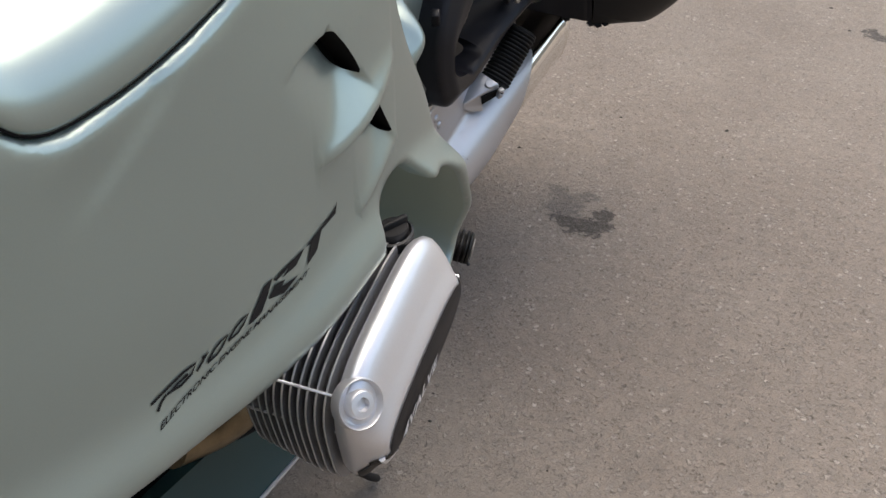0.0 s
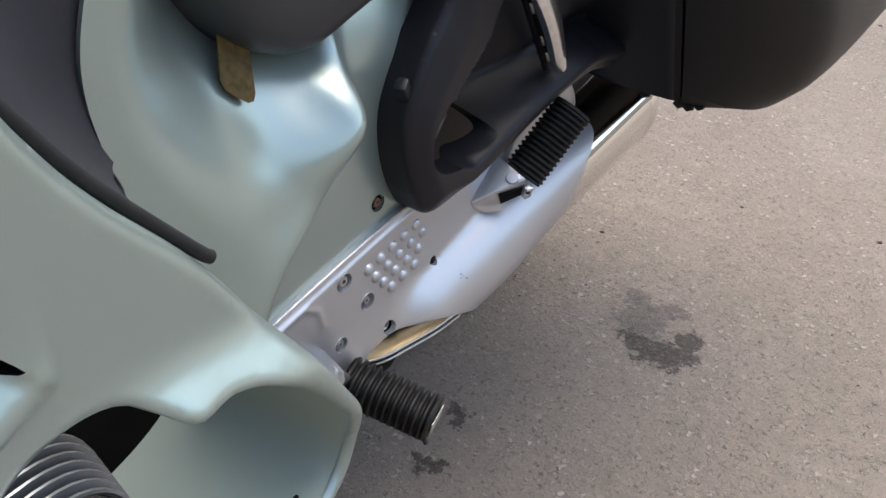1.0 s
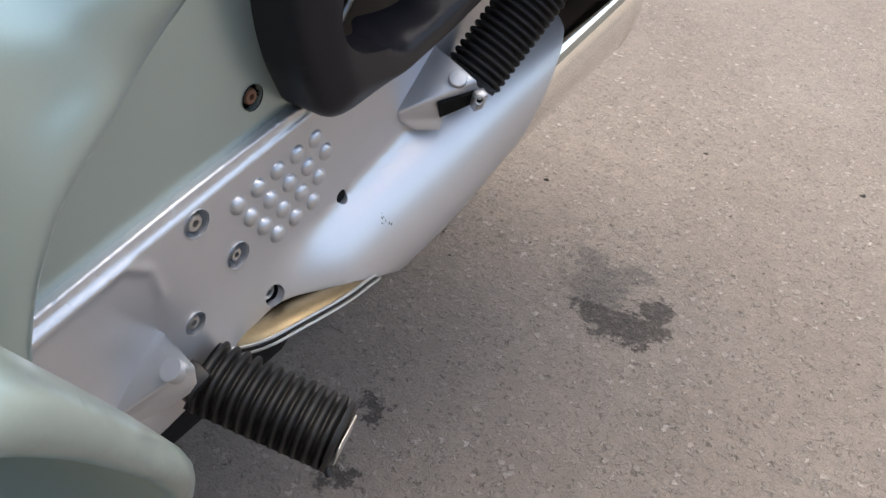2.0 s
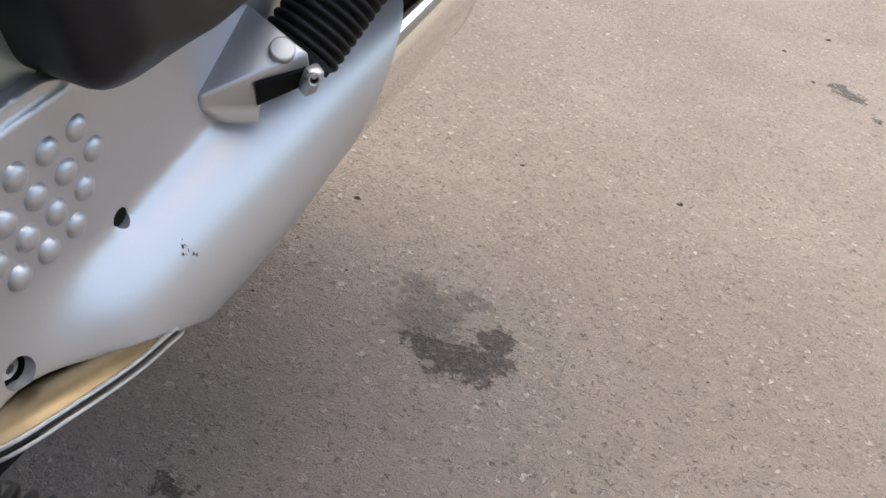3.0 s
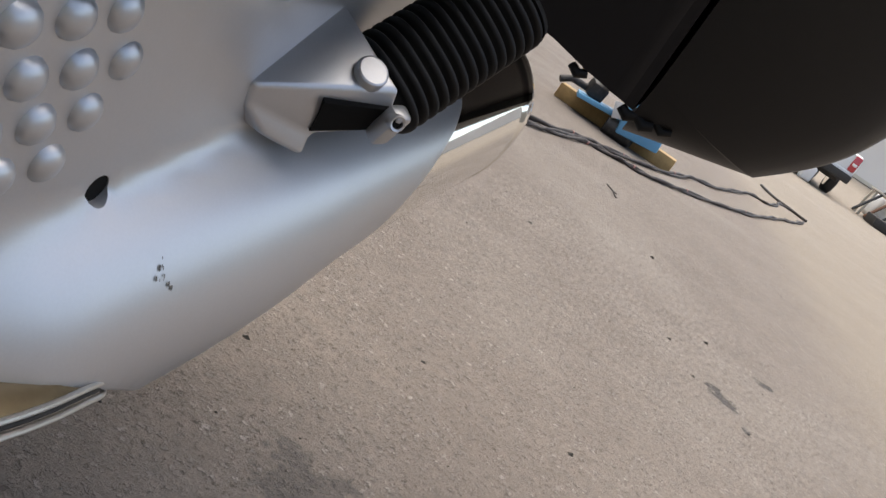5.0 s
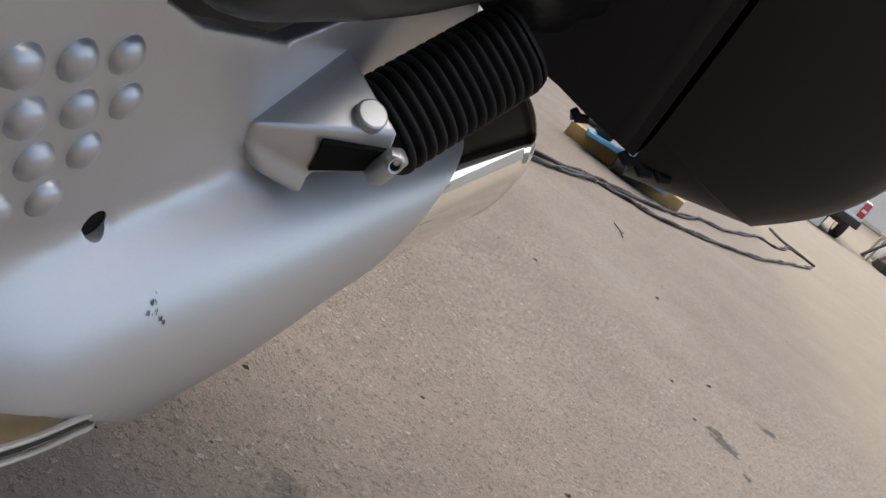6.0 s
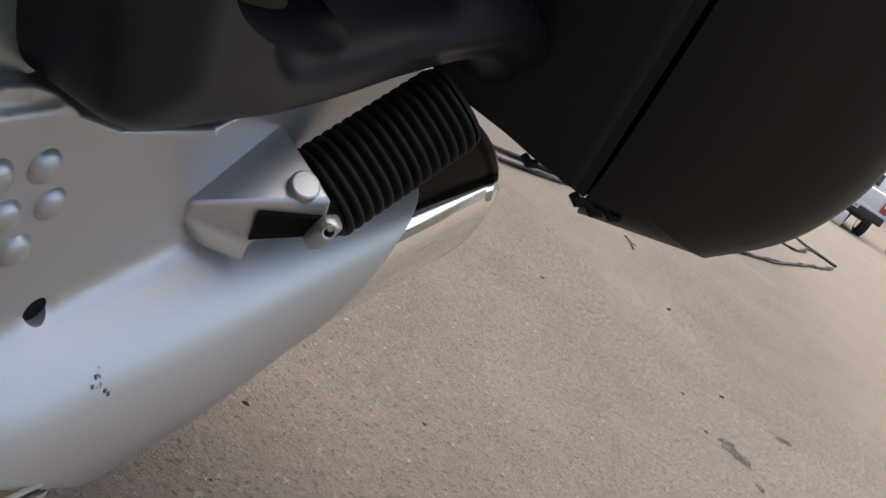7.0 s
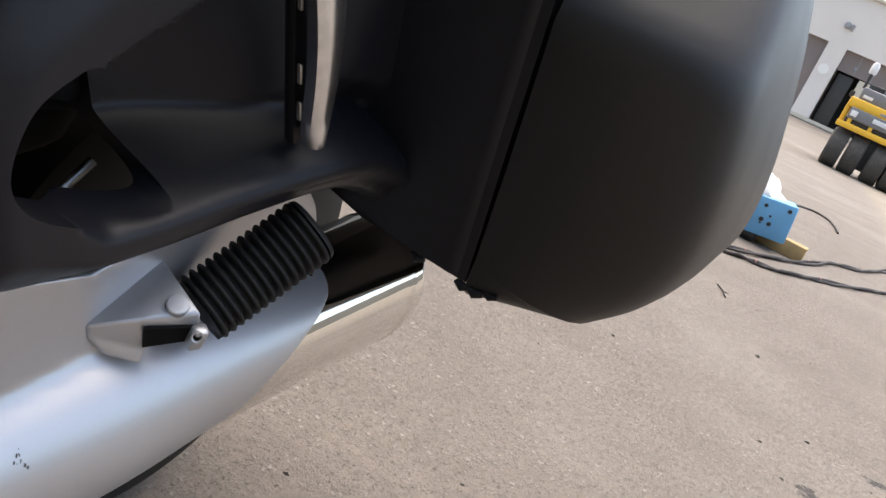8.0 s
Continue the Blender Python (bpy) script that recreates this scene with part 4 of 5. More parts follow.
def bracket(a, b, c, low, pin, name):
    """A cast wedge with a flat face a-b-c that carries the hinge pin; low: its lower border from c back to a."""
    a, b, c = Vector(a), Vector(b), Vector(c)
    low = [Vector(p) for p in low]
    back = Vector((-0.012, 0, 0))
    bm = bmesh.new()
    va, vb, vc = [bm.verts.new(p) for p in (a, b, c)]
    vl = [bm.verts.new(p) for p in low]
    wl = [bm.verts.new(p + back) for p in low]
    wa, wb = bm.verts.new(a + back), bm.verts.new(b + back)
    mid = bm.verts.new((a + low[-2]) / 2 + Vector((-0.0030, 0.0012, 0.0010)))
    bm.faces.new((va, vb, vc))
    ring = [va, vc] + vl
    for p, q in zip(ring, ring[1:] + ring[:1]):
        bm.faces.new((p, q, mid))
    bm.faces.new((vb, wb, wl[0], vl[0], vc))
    for i in range(len(low) - 1):
        bm.faces.new((vl[i], wl[i], wl[i + 1], vl[i + 1]))
    bm.faces.new((vl[-1], wl[-1], wa, va))
    bm.faces.new((va, wa, wb, vb))
    bm.faces.new([wa] + wl[::-1] + [wb])
    bmesh.ops.recalc_face_normals(bm, faces=bm.faces)
    sharp = [e for e in bm.edges if len(e.link_faces) == 2 and e.calc_face_angle(0.0) > radians(28)]
    bmesh.ops.bevel(bm, geom=sharp, offset=0.0024, segments=3, affect="EDGES", profile=0.5)
    ob = part(name, bm, SILVER, plate, angle=50)
    n = (b - a).cross(c - a).normalized()
    if n.x < 0:
        n = -n
    p = Vector(pin)
    p = p - n * (p - a).dot(n)
    part("hinge_pin", turned([(-0.004, 0.0074), (0.0030, 0.0074), (0.0037, 0.0071), (0.0041, 0.0063), (0.0042, 0.001)], p, n, 28), SILVER, ob, angle=25)
    return ob


rb = bracket((0.003, 0.068, 0.448), (0.001, 0.118, 0.487), (0.041, 0.118, 0.470), [(0.043, 0.121, 0.457), (0.038, 0.119, 0.446), (0.0215, 0.104, 0.4345), (0.0235, 0.101, 0.4245), (0.011, 0.084, 0.4275), (0.002, 0.072, 0.438)], (0.030, 0.106, 0.474), "passenger_peg_bracket")
part("hinge_lug", join(block((0.009, 0.010, 0.021), pose(0.0445, 0.1165, 0.4545, 12, 25, -20), 0.0025, 2), turned([(0, 0.0040), (0.0046, 0.0040), (0.0052, 0.0035), (0.0048, 0.0026), (0.002, 0.0024)], (0.0462, 0.1125, 0.4585), (0.7, -0.7, 0.1), 16)), SILVER, rb)
part("lug_bore", turned([(0.0, 0.0024), (0.0040, 0.0024), (0.0042, 0.001)], (0.0462, 0.1125, 0.4585), (0.7, -0.7, 0.1), 12), CAVITY, rb)
u1, u2, l2, l1 = (0.0225, 0.0925, 0.4525), (0.0415, 0.1165, 0.4605), (0.0375, 0.1175, 0.4475), (0.0205, 0.1005, 0.4365)
# black plate set on the bracket for the slot's inner shade
part("hinge_slot", loft([[Vector(p) + Vector(d) for p in (u1, u2, l2, l1)] for d in ((-0.004, 0.004, 0.002), (0.0004, -0.0006, -0.0002))]), CAVITY, rb)
fb = bracket((0.003, -0.226, 0.372), (0.006, -0.178, 0.409), (0.037, -0.187, 0.408), [(0.040, -0.189, 0.396), (0.034, -0.190, 0.384), (0.024, -0.200, 0.372), (0.010, -0.214, 0.362), (0.002, -0.228, 0.358)], (0.026, -0.190, 0.397), "rider_peg_bracket")
# lug coloured black to pass for the shaded gap beside the peg
part("hinge_lug", block((0.018, 0.022, 0.020), pose(0.018, -0.176, 0.372, 20, 20, 0), 0.004, 2), RUBBER, fb)

# ---- silencer and collector
rows = []


def muffler_ring(y, g, n=44):
    r = 0.0562 * g
    return [(axis_x(y) + r * math.cos(a), y - 0.2186 * r * math.sin(a) - 0.0776 * r * math.cos(a), axis_z(y) + r * math.sin(a) * (1.0 if math.sin(a) > 0 else 1.04 + 0.34 * float(smoothstep(0.02, 0.32, y)))) for a in (2 * math.pi * k / n for k in range(n))]


prof = [(0.02, 0.5), (0.03, 0.93), (0.05, 0.985), (0.16, 0.985), (0.40, 0.985), (0.408, 0.985), (0.4095, 1.0), (0.4125, 1.005), (0.4155, 1.0), (0.4165, 0.985), (0.422, 0.985), (0.428, 0.97), (0.4325, 0.92), (0.4335, 0.60), (0.428, 0.57), (0.39, 0.56)]
part("silencer", loft([muffler_ring(y, g) for y, g in prof]), CHROME, bike, "polished chrome silencer with a rolled end rim", angle=30)
SEAMLINE = spline([(-0.045, -0.165, 0.346), (-0.020, -0.143, 0.346), (0.003, -0.127, 0.3465), (0.018, -0.109, 0.3495), (0.028, -0.082, 0.353), (0.034, -0.042, 0.3495), (0.034, -0.010, 0.345), (0.030, 0.010, 0.339), (0.01, 0.035, 0.330)], 4)
rows = []
for p in SEAMLINE:
    x, y, z = p
    rows.append([(x + dx, y + 0.1 * dz, z + dz) for dx, dz in ((0.0, 0.004), (-0.004, 0.0065), (-0.012, 0.0075), (-0.022, 0.005), (-0.032, -0.001), (-0.045, -0.008), (-0.10, -0.010), (-0.10, -0.045), (-0.08, -0.040), (-0.055, -0.024), (-0.026, -0.011), (-0.004, -0.003))])
coll = part("exhaust_collector", loft(rows), GOLD, bike, "heat-tinted golden exhaust collector")
for nm, dx, dz, r in (("weld_seam", 0.0006, 0.0050, 0.0012), ("seam_flange", 0.0026, 0.0, 0.0011)):
    part(nm, tube([(p[0] + dx, p[1], p[2] + dz) for p in SEAMLINE], r, 8), STEEL, coll)
part("seam_groove", tube([(p[0] + 0.0006, p[1], p[2] + 0.0025) for p in SEAMLINE], 0.0012, 8), RUBBER_CLEAN, coll)

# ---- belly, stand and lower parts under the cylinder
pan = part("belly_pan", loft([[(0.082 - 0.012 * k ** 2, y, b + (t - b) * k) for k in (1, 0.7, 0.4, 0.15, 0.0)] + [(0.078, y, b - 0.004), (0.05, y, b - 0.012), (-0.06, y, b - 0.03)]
                              for y, t, b in ((-1.05, 0.53, 0.405), (-0.8, 0.50, 0.385), (-0.68, 0.475, 0.371), (-0.63, 0.445, 0.363), (-0.585, 0.42, 0.356), (-0.56, 0.41, 0.352))], closed=False), TEAL, bike, "lower belly pan, coloured dark teal for its shade")
part("pan_edge", tube([(0.083, -1.05, 0.404), (0.083, -0.8, 0.384), (0.083, -0.68, 0.370), (0.083, -0.63, 0.362), (0.083, -0.56, 0.351)], 0.0028, 8), SILVER, pan, "pale silver lower edge")
part("exhaust_pipe", tube(spline([(0.05, -0.70, 0.50), (0.055, -0.62, 0.46), (0.02, -0.50, 0.40), (-0.02, -0.30, 0.36), (-0.02, -0.16, 0.352)], 6), 0.021, 16), GOLD, bike, "brown-stained exhaust pipe")
st = part("side_stand", tube([(-0.06, -0.46, 0.26), (0.01, -0.42, 0.17), (0.045, -0.36, 0.10), (0.059, -0.296, 0.062)], [0.013, 0.012, 0.011, 0.008]), RUBBER_CLEAN, bike, "black folded side stand")
part("stand_lug", tube([(0.03, -0.41, 0.14), (0.05, -0.36, 0.06), (0.042, -0.326, 0.012)], 0.006), RUBBER_CLEAN, st)
# near-black inner masses, added to close the body and shade the ground
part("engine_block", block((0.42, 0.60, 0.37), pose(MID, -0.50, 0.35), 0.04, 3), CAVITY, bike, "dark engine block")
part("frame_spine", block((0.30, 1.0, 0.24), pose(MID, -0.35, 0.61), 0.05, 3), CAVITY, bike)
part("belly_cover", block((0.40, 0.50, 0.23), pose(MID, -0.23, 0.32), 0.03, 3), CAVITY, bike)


def mirrored(ob):
    """The same panel on the motorcycle's other side, unseen, added to block light."""
    me = ob.data.copy()
    me.transform(Matrix.Translation((2 * MID, 0, 0)) @ Matrix.Diagonal((-1, 1, 1, 1)))
    me.flip_normals()
    under(new(ob.name, me), bike)


for ob in (fairing, side_panel, plate, upper, pan):
    mirrored(ob)


def wheel(y, r, w):
    prof = [(-w / 2, r * 0.62), (-w / 2 * 1.05, r * 0.78), (-w / 2 * 0.95, r * 0.92), (-w / 2 * 0.6, r * 0.975), (0, r), (w / 2 * 0.6, r * 0.975), (w / 2 * 0.95, r * 0.92), (w / 2 * 1.05, r * 0.78), (w / 2, r * 0.62)]
    hub = part("wheel", turned([(-0.04, 0.02), (-0.04, 0.05), (-0.025, 0.06), (-0.03, r * 0.6), (-w / 2, r * 0.63), (w / 2, r * 0.63), (0.03, r * 0.6), (0.025, 0.06), (0.04, 0.05), (0.04, 0.02)], (MID, y, r), (1, 0, 0), 48), FIN, bike)
    part("tyre", turned(prof, (MID, y, r), (1, 0, 0), 64), RUBBER_CLEAN, hub, "black road tyre")


wheel(0.42, 0.30, 0.15)
wheel(-1.22, 0.305, 0.12)
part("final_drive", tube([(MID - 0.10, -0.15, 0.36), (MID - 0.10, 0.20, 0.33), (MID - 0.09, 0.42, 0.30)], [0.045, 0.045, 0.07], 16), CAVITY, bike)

# ================================================================ pannier
pannier = thing("pannier", "black plastic hard pannier case clipped to the motorcycle", "pannier", (0.10, 0.50, 0.47))


def case_ring(y, g, x_in, x_out, shear=0.39):
    """Cross-section of the outer lid, scaled towards its middle."""
    pts = spline([(0.1245, 0.487), (0.172, 0.498), (0.217, 0.509), (0.225, 0.5125), (0.252, 0.541), (0.268, 0.570), (0.277, 0.61), (0.274, 0.67), (0.260, 0.74), (0.244, 0.80), (0.222, 0.85), (0.17, 0.88), (0.1245, 0.89)], 4)
    out = []
    for x, z in pts:
        cx, cz = 0.125, 0.68
        xx, zz = cx + (x - cx) * g, cz + (z - cz) * (1 - max(0.0, 1 - g) ** 1.5 * 0.10)
        tilt = 1.1 * max(0.0, zz - 0.728) * (1 - float(smoothstep(0.37, 0.62, y)))
        out.append((xx, y - shear * (zz - 0.49) + tilt, zz))
    return out


prof = [(0.334, 0.02), (0.3350, 0.30), (0.3440, 0.55), (0.3550, 0.72), (0.3670, 0.84), (0.3830, 0.92), (0.405, 0.96), (0.45, 0.985), (0.52, 1.0), (0.70, 1.0), (0.76, 0.96), (0.79, 0.86), (0.80, 0.6)]
lid = part("lid", loft([case_ring(y, g, 0, 0) for y, g in prof], closed=True, caps=True), BLACK, pannier, "black moulded pannier lid", angle=75)


def inner_ring(y):
    pts = [(0.1235, 0.505), (0.085, 0.510), (0.06, 0.515), (0.03, 0.518), (-0.02, 0.53), (-0.04, 0.70), (-0.02, 0.86), (0.05, 0.885), (0.1235, 0.885)]
    lean = 0.32 if y < 0.36 else 0.0
    return [(x, y - 0.39 * (z - 0.49) - lean * (0.1235 - max(x, 0.045)), z) for x, z in pts]


body = part("body", loft([inner_ring(y) for y in (0.336, 0.339, 0.40, 0.60, 0.78)]), FRAME, pannier, angle=35)
# pressed rib beside the seam
part("seam_rib", loft([[(x, p[1] - 0.39 * (p[0] - 0.49) + dy - 0.32 * (0.1235 - x), p[0]) for p in [(z, 0.338) for z in np.linspace(0.507, 0.88, 14)]] for x, dy in ((0.102, 0.004), (0.104, -0.0015), (0.111, -0.0035), (0.118, -0.0015), (0.121, 0.006))], closed=False), FRAME, body)
for i, (x, y, z, r) in enumerate(((0.0815, 0.320, 0.508, 0.0035), (0.122, 0.332, 0.503, 0.0042), (0.134, 0.332, 0.503, 0.0042), (0.146, 0.334, 0.506, 0.003))):
    part("hinge_knuckle", tube([(x - 0.006, y, z), (x, y - 0.001, z - 0.003), (x + 0.006, y, z)], [r * 0.8, r, r * 0.8], 10), RUBBER_CLEAN, body)

# carrier loop, a frame round a hollow with a grip hole
OUT = [(0.04, 0.86), (0.01, 0.78), (-0.012, 0.715), (-0.046, 0.672), (-0.073, 0.624), (-0.075, 0.575), (-0.060, 0.526), (-0.033, 0.498), (0.055, 0.508), (0.14, 0.526), (0.235, 0.546), (0.31, 0.53)]
loop_outline = spline(OUT, 6) + [np.array(p) for p in ((0.325, 0.60), (0.30, 0.70), (0.27, 0.80), (0.25, 0.86))]
loop_line = spline(OUT, 6)


def loop_x(y, z):
    d = to_line(y, z, loop_line, closed=False)
    lower = smoothstep(-0.02, 0.03, y) * smoothstep(0.62, 0.56, z)
    w = 0.049 + 0.020 * smoothstep(0.60, 0.665, z) - 0.026 * lower
    x = 0.036 - 0.078 * smoothstep(w - 0.001, w + 0.013 + 0.025 * lower, d)
    x = x - 0.010 * smoothstep(w * 0.55, 0.0, d)
    x = x + 0.058 * smoothstep(0.06, 0.22, y) * smoothstep(w - 0.01, w + 0.03, d)
    return x + 0.012 * smoothstep(0.12, 0.30, y)


grip = spline([(-0.050, 0.580), (-0.046, 0.600), (-0.032, 0.615), (-0.018, 0.6215), (0.015, 0.612), (0.046, 0.600), (0.058, 0.584), (0.069, 0.562), (0.074, 0.547), (0.066, 0.5395), (0.035, 0.537), (0.0, 0.539), (-0.030, 0.547), (-0.046, 0.561)], 4, True)
loop = part("carrier_frame", sheet(loop_outline, flat(loop_x), [grip], grid=0.0042, edge=0.004, rim=0.009, thick=0.03), FRAME, pannier, "black plastic frame with a grip hole", angle=70)
part("clip", block((0.012, 0.014, 0.034), pose(0.014, -0.066, 0.640, 30, 0, 20), 0.003), FRAME, loop)
part("stay", tube([(-0.06, 0.070, 0.495), (-0.06, 0.083, 0.509), (-0.06, 0.099, 0.526)], 0.0035), STEEL, loop)
# dark backing added behind the grip hole, so that it looks shaded
part("carrier_back", block((0.02, 0.40, 0.22), pose(-0.088, 0.11, 0.660), 0.004), FRAME, pannier)
# black block added only for the silencer's chrome to mirror
part("reflected_block", block((0.16, 0.36, 0.05), pose(-0.085, 0.42, 0.585, -3, 0, 0), 0.01), BLACK, pannier)

# latch lever
rows = []
for k in np.linspace(0, 1, 14):
    z = 0.735 - 0.146 * k
    y = 0.072 + 0.089 * k
    w = 0.0165 - 0.0075 * k - 0.003 * max(0.0, k - 0.9) * 10
    x = 0.044 + 0.008 * math.sin(math.pi * min(1, k * 1.02)) + 0.004
    rows.append([(x - 0.007, y - w, z - 0.3 * w), (x, y - w * 0.92, z - 0.3 * w), (x + 0.0035, y - w * 0.5, z - 0.15 * w), (x + 0.0035, y + w * 0.5, z + 0.15 * w), (x, y + w * 0.92, z + 0.3 * w), (x - 0.007, y + w, z + 0.3 * w)])
# second added backing; its near black gives the hollow its shade
part("hollow_backing", block((0.09, 0.34, 0.30), pose(-0.095, 0.18, 0.715), 0.01), CAVITY, pannier)
latch = part("latch", loft(rows), BRIGHT, pannier, "scratched bright metal latch lever")
part("latch_seat", block((0.010, 0.020, 0.16), pose(0.031, 0.124, 0.655, 31, 0, 0), 0.004), FRAME, latch)
for dz in (0.052, 0.010, -0.013):
    part("slot_rim", block((0.004, 0.0022, 0.014), pose(0.041, 0.1305 - 0.62 * dz, 0.622 + dz, 31, 0, 0), 0.0009, 1), STEEL, latch)

# ================================================================ yard: cables, machine, roller, truck, building
CABLE = material("rubber_cable", (0.030, 0.022, 0.020), 0.65, blotch=0.3, blotch_scale=5, dust=0.10)
RED = material("red_tape", (0.30, 0.13, 0.11), 0.6)
BLUE = material("chipped_blue_paint", (0.13, 0.40, 0.66), 0.5, grain=0.1, blotch=0.15, dust=0.1)
WOOD = material("raw_timber", (0.42, 0.28, 0.125), 0.8, grain=0.2, grain_scale=60, blotch=0.35, blotch_scale=12)
WHITE = material("white_tarpaulin", (0.72, 0.71, 0.69), 0.7, blotch=0.15)
GREASE = material("greasy_black_iron", (0.025, 0.023, 0.022), 0.6, blotch=0.3, dust=0.1)
YELLOW = material("machine_yellow", (0.78, 0.42, 0.03), 0.45, blotch=0.08, dust=0.1)
GREYHOOD = material("grey_hood", (0.16, 0.16, 0.165), 0.5, dust=0.1)
TYRE = material("dusty_tyre", (0.045, 0.039, 0.035), 0.85, blotch=0.2, dust=0.4)
WALL = material("painted_render", (0.66, 0.60, 0.565), 0.9, grain=0.04, grain_scale=40, blotch=0.06, blotch_scale=0.6)
DOOR = material("brown_sheet_door", (0.20, 0.16, 0.15), 0.7, blotch=0.1, blotch_scale=1.5)
DARKROOM = material("dark_interior", (0.02, 0.02, 0.02), 0.9)
KERB = material("pale_concrete", (0.55, 0.49, 0.41), 0.9, blotch=0.1, blotch_scale=3)
CARWHITE = material("white_car_paint", (0.72, 0.71, 0.70), 0.25, 0.0, coat=0.5, blotch=0.04)
GLASS = material("dark_car_glass", (0.03, 0.032, 0.035), 0.06, 0.0, coat=0.6)
LAMP = material("red_lamp", (0.45, 0.03, 0.04), 0.2, coat=0.6)
BEACON = material("white_beacon", (0.75, 0.72, 0.70), 0.3)
PLATE = material("plate_white", (0.65, 0.65, 0.65), 0.5)
GREYBAR = material("grey_marks", (0.25, 0.25, 0.26), 0.6)


def cable(points, r, label, twist=0.0, turns=0, seed=0):
    rnd = random.Random(seed)
    path = spline([(x, y, r) for x, y in points], 14)
    out = []
    for i, p in enumerate(path):
        a = turns * 2 * math.pi * i / len(path) + seed
        out.append((p[0] + twist * math.cos(a) + rnd.gauss(0, 0.003), p[1] + twist * math.cos(a) * 0.6, p[2] + 0.4 * twist * (1 + math.sin(a))))
    ob = part("cable", tube(out, r, 8), CABLE)
    tagged(ob, label, "cable", "cables on the ground")
    return ob, out


LINE_A = [(-0.75, 2.75), (-0.27, 3.58), (-0.06, 4.18), (0.12, 4.40), (0.33, 4.58), (0.68, 5.22), (1.08, 6.12), (1.40, 7.10), (1.60, 7.75), (1.80, 8.30), (2.02, 9.10)]
LINE_B = [(-0.80, 3.05), (-0.25, 3.85), (-0.06, 4.32), (0.13, 4.62), (0.43, 5.27), (0.62, 6.00), (0.84, 6.45), (1.05, 7.20), (1.30, 8.10), (1.50, 8.30), (1.68, 8.95), (1.80, 9.5), (2.08, 9.60)]
made = []
for k, (line, seed) in enumerate(((LINE_A, 0), (LINE_A, 3), (LINE_B, 1), (LINE_B, 4))):
    made.append(cable([(x + 0.012 * (k % 2), y) for x, y in line], 0.0085, "dusty black rubber cable lying on asphalt", 0.013, 9, seed))
cable([(1.66, 10.4), (1.70, 10.1), (1.80, 9.75), (1.98, 9.62), (2.12, 9.50)], 0.014, "bent end of a dusty black cable", 0.004, 2, 6)
for (ob, out), n in zip(made[::2], ((30, 50, 66, 84), (24, 44, 60))):
    for i in n:
        p, q = Vector(out[i]), Vector(out[i + 1])
        d = (q - p).normalized()
        part("tape_band", tube([p - d * 0.007, p + d * 0.007], 0.0105, 10), RED, ob, "red tape band")
cable([(0.16, 8.9), (0.22, 9.2), (0.40, 9.55), (0.58, 9.3), (0.67, 8.44)], 0.010, "thin dark wire lying on asphalt", 0.0, 0, 9)
tw = part("twig", join(tube([(0.17, 3.50, 0.004), (0.205, 3.41, 0.007), (0.228, 3.33, 0.004)], 0.0028, 6), tube([(0.205, 3.41, 0.007), (0.225, 3.415, 0.005)], 0.0018, 6)), CABLE)
tagged(tw, "short dark twig lying on asphalt", "twig")

# timber and the blue machine on it
tim = part("timber", block((0.86, 0.13, 0.095), pose(0.02, 5.42, 0.0475, 0, 0, -3), 0.006, 2), WOOD)
tagged(tim, "rough brown timber block under a blue machine", "timber")
mach = thing("machine", "chipped blue machine housing with black greasy parts on a timber", "machine", (0.0, 5.3, 0.095))


def chipped(size, m, bevel):
    return block(size, m, bevel, 2)


part("housing", chipped((0.28, 0.24, 0.23), pose(0.150, 5.28, 0.175, 0, -6, 8), 0.012), BLUE, mach, "blue box housing with chipped paint")
part("deck", block((0.30, 0.20, 0.03), pose(-0.14, 5.30, 0.115, 0, -4, 8), 0.006), BLUE, mach)
part("motor", turned([(-0.1, 0.03), (-0.1, 0.055), (0.08, 0.06), (0.1, 0.04)], (0.06, 5.22, 0.055), (1, 0.1, 0), 20), GREASE, mach, "greasy black motor")
part("gear_case", block((0.12, 0.12, 0.10), pose(-0.20, 5.30, 0.18, 10, 5, 20), 0.02), GREASE, mach)
part("arm", tube([(-0.26, 5.3, 0.16), (-0.36, 5.25, 0.16), (-0.42, 5.22, 0.12)], 0.022), GREASE, mach)
part("lever", tube([(-0.30, 5.28, 0.2), (-0.36, 5.26, 0.27), (-0.33, 5.28, 0.36)], 0.008), GREASE, mach)
part("gasket", block((0.10, 0.005, 0.10), pose(0.0, 5.165, 0.17, 0, -20, 8), 0.002), WHITE, mach)
rnd = random.Random(2)
for i in range(9):
    a, b = rnd.uniform(-0.11, 0.11), rnd.uniform(-0.085, 0.085)
    part("chip", turned([(0, 0.012 * (0.5 + rnd.random())), (0.003, 0.006)], (0.150 + a * 0.98, 5.156 + a * 0.14, 0.175 + b + 0.1 * a), (0.14, -1, 0), 7), GREASE, mach)
rows = []
for k in np.linspace(0, 1, 9):
    row = []
    for a in np.linspace(0, 2 * math.pi, 25)[:-1]:
        r = math.sin(math.pi * (0.04 + 0.92 * k)) ** 0.6
        n = noise.noise((math.cos(a) * 2, math.sin(a) * 2, k * 4)) * 0.025
        row.append((0.02 + (0.21 + n) * math.cos(a) * (1.02 - 0.75 * k ** 1.6) - 0.10 * k, 5.34 + (0.16 + n) * math.sin(a) * (1.02 - 0.7 * k ** 1.6), 0.262 + 0.18 * k + n * 0.6))
    rows.append(row)
sk = part("tarpaulin", loft(rows), WHITE)
tagged(sk, "crumpled white tarpaulin draped over a machine", "tarpaulin")

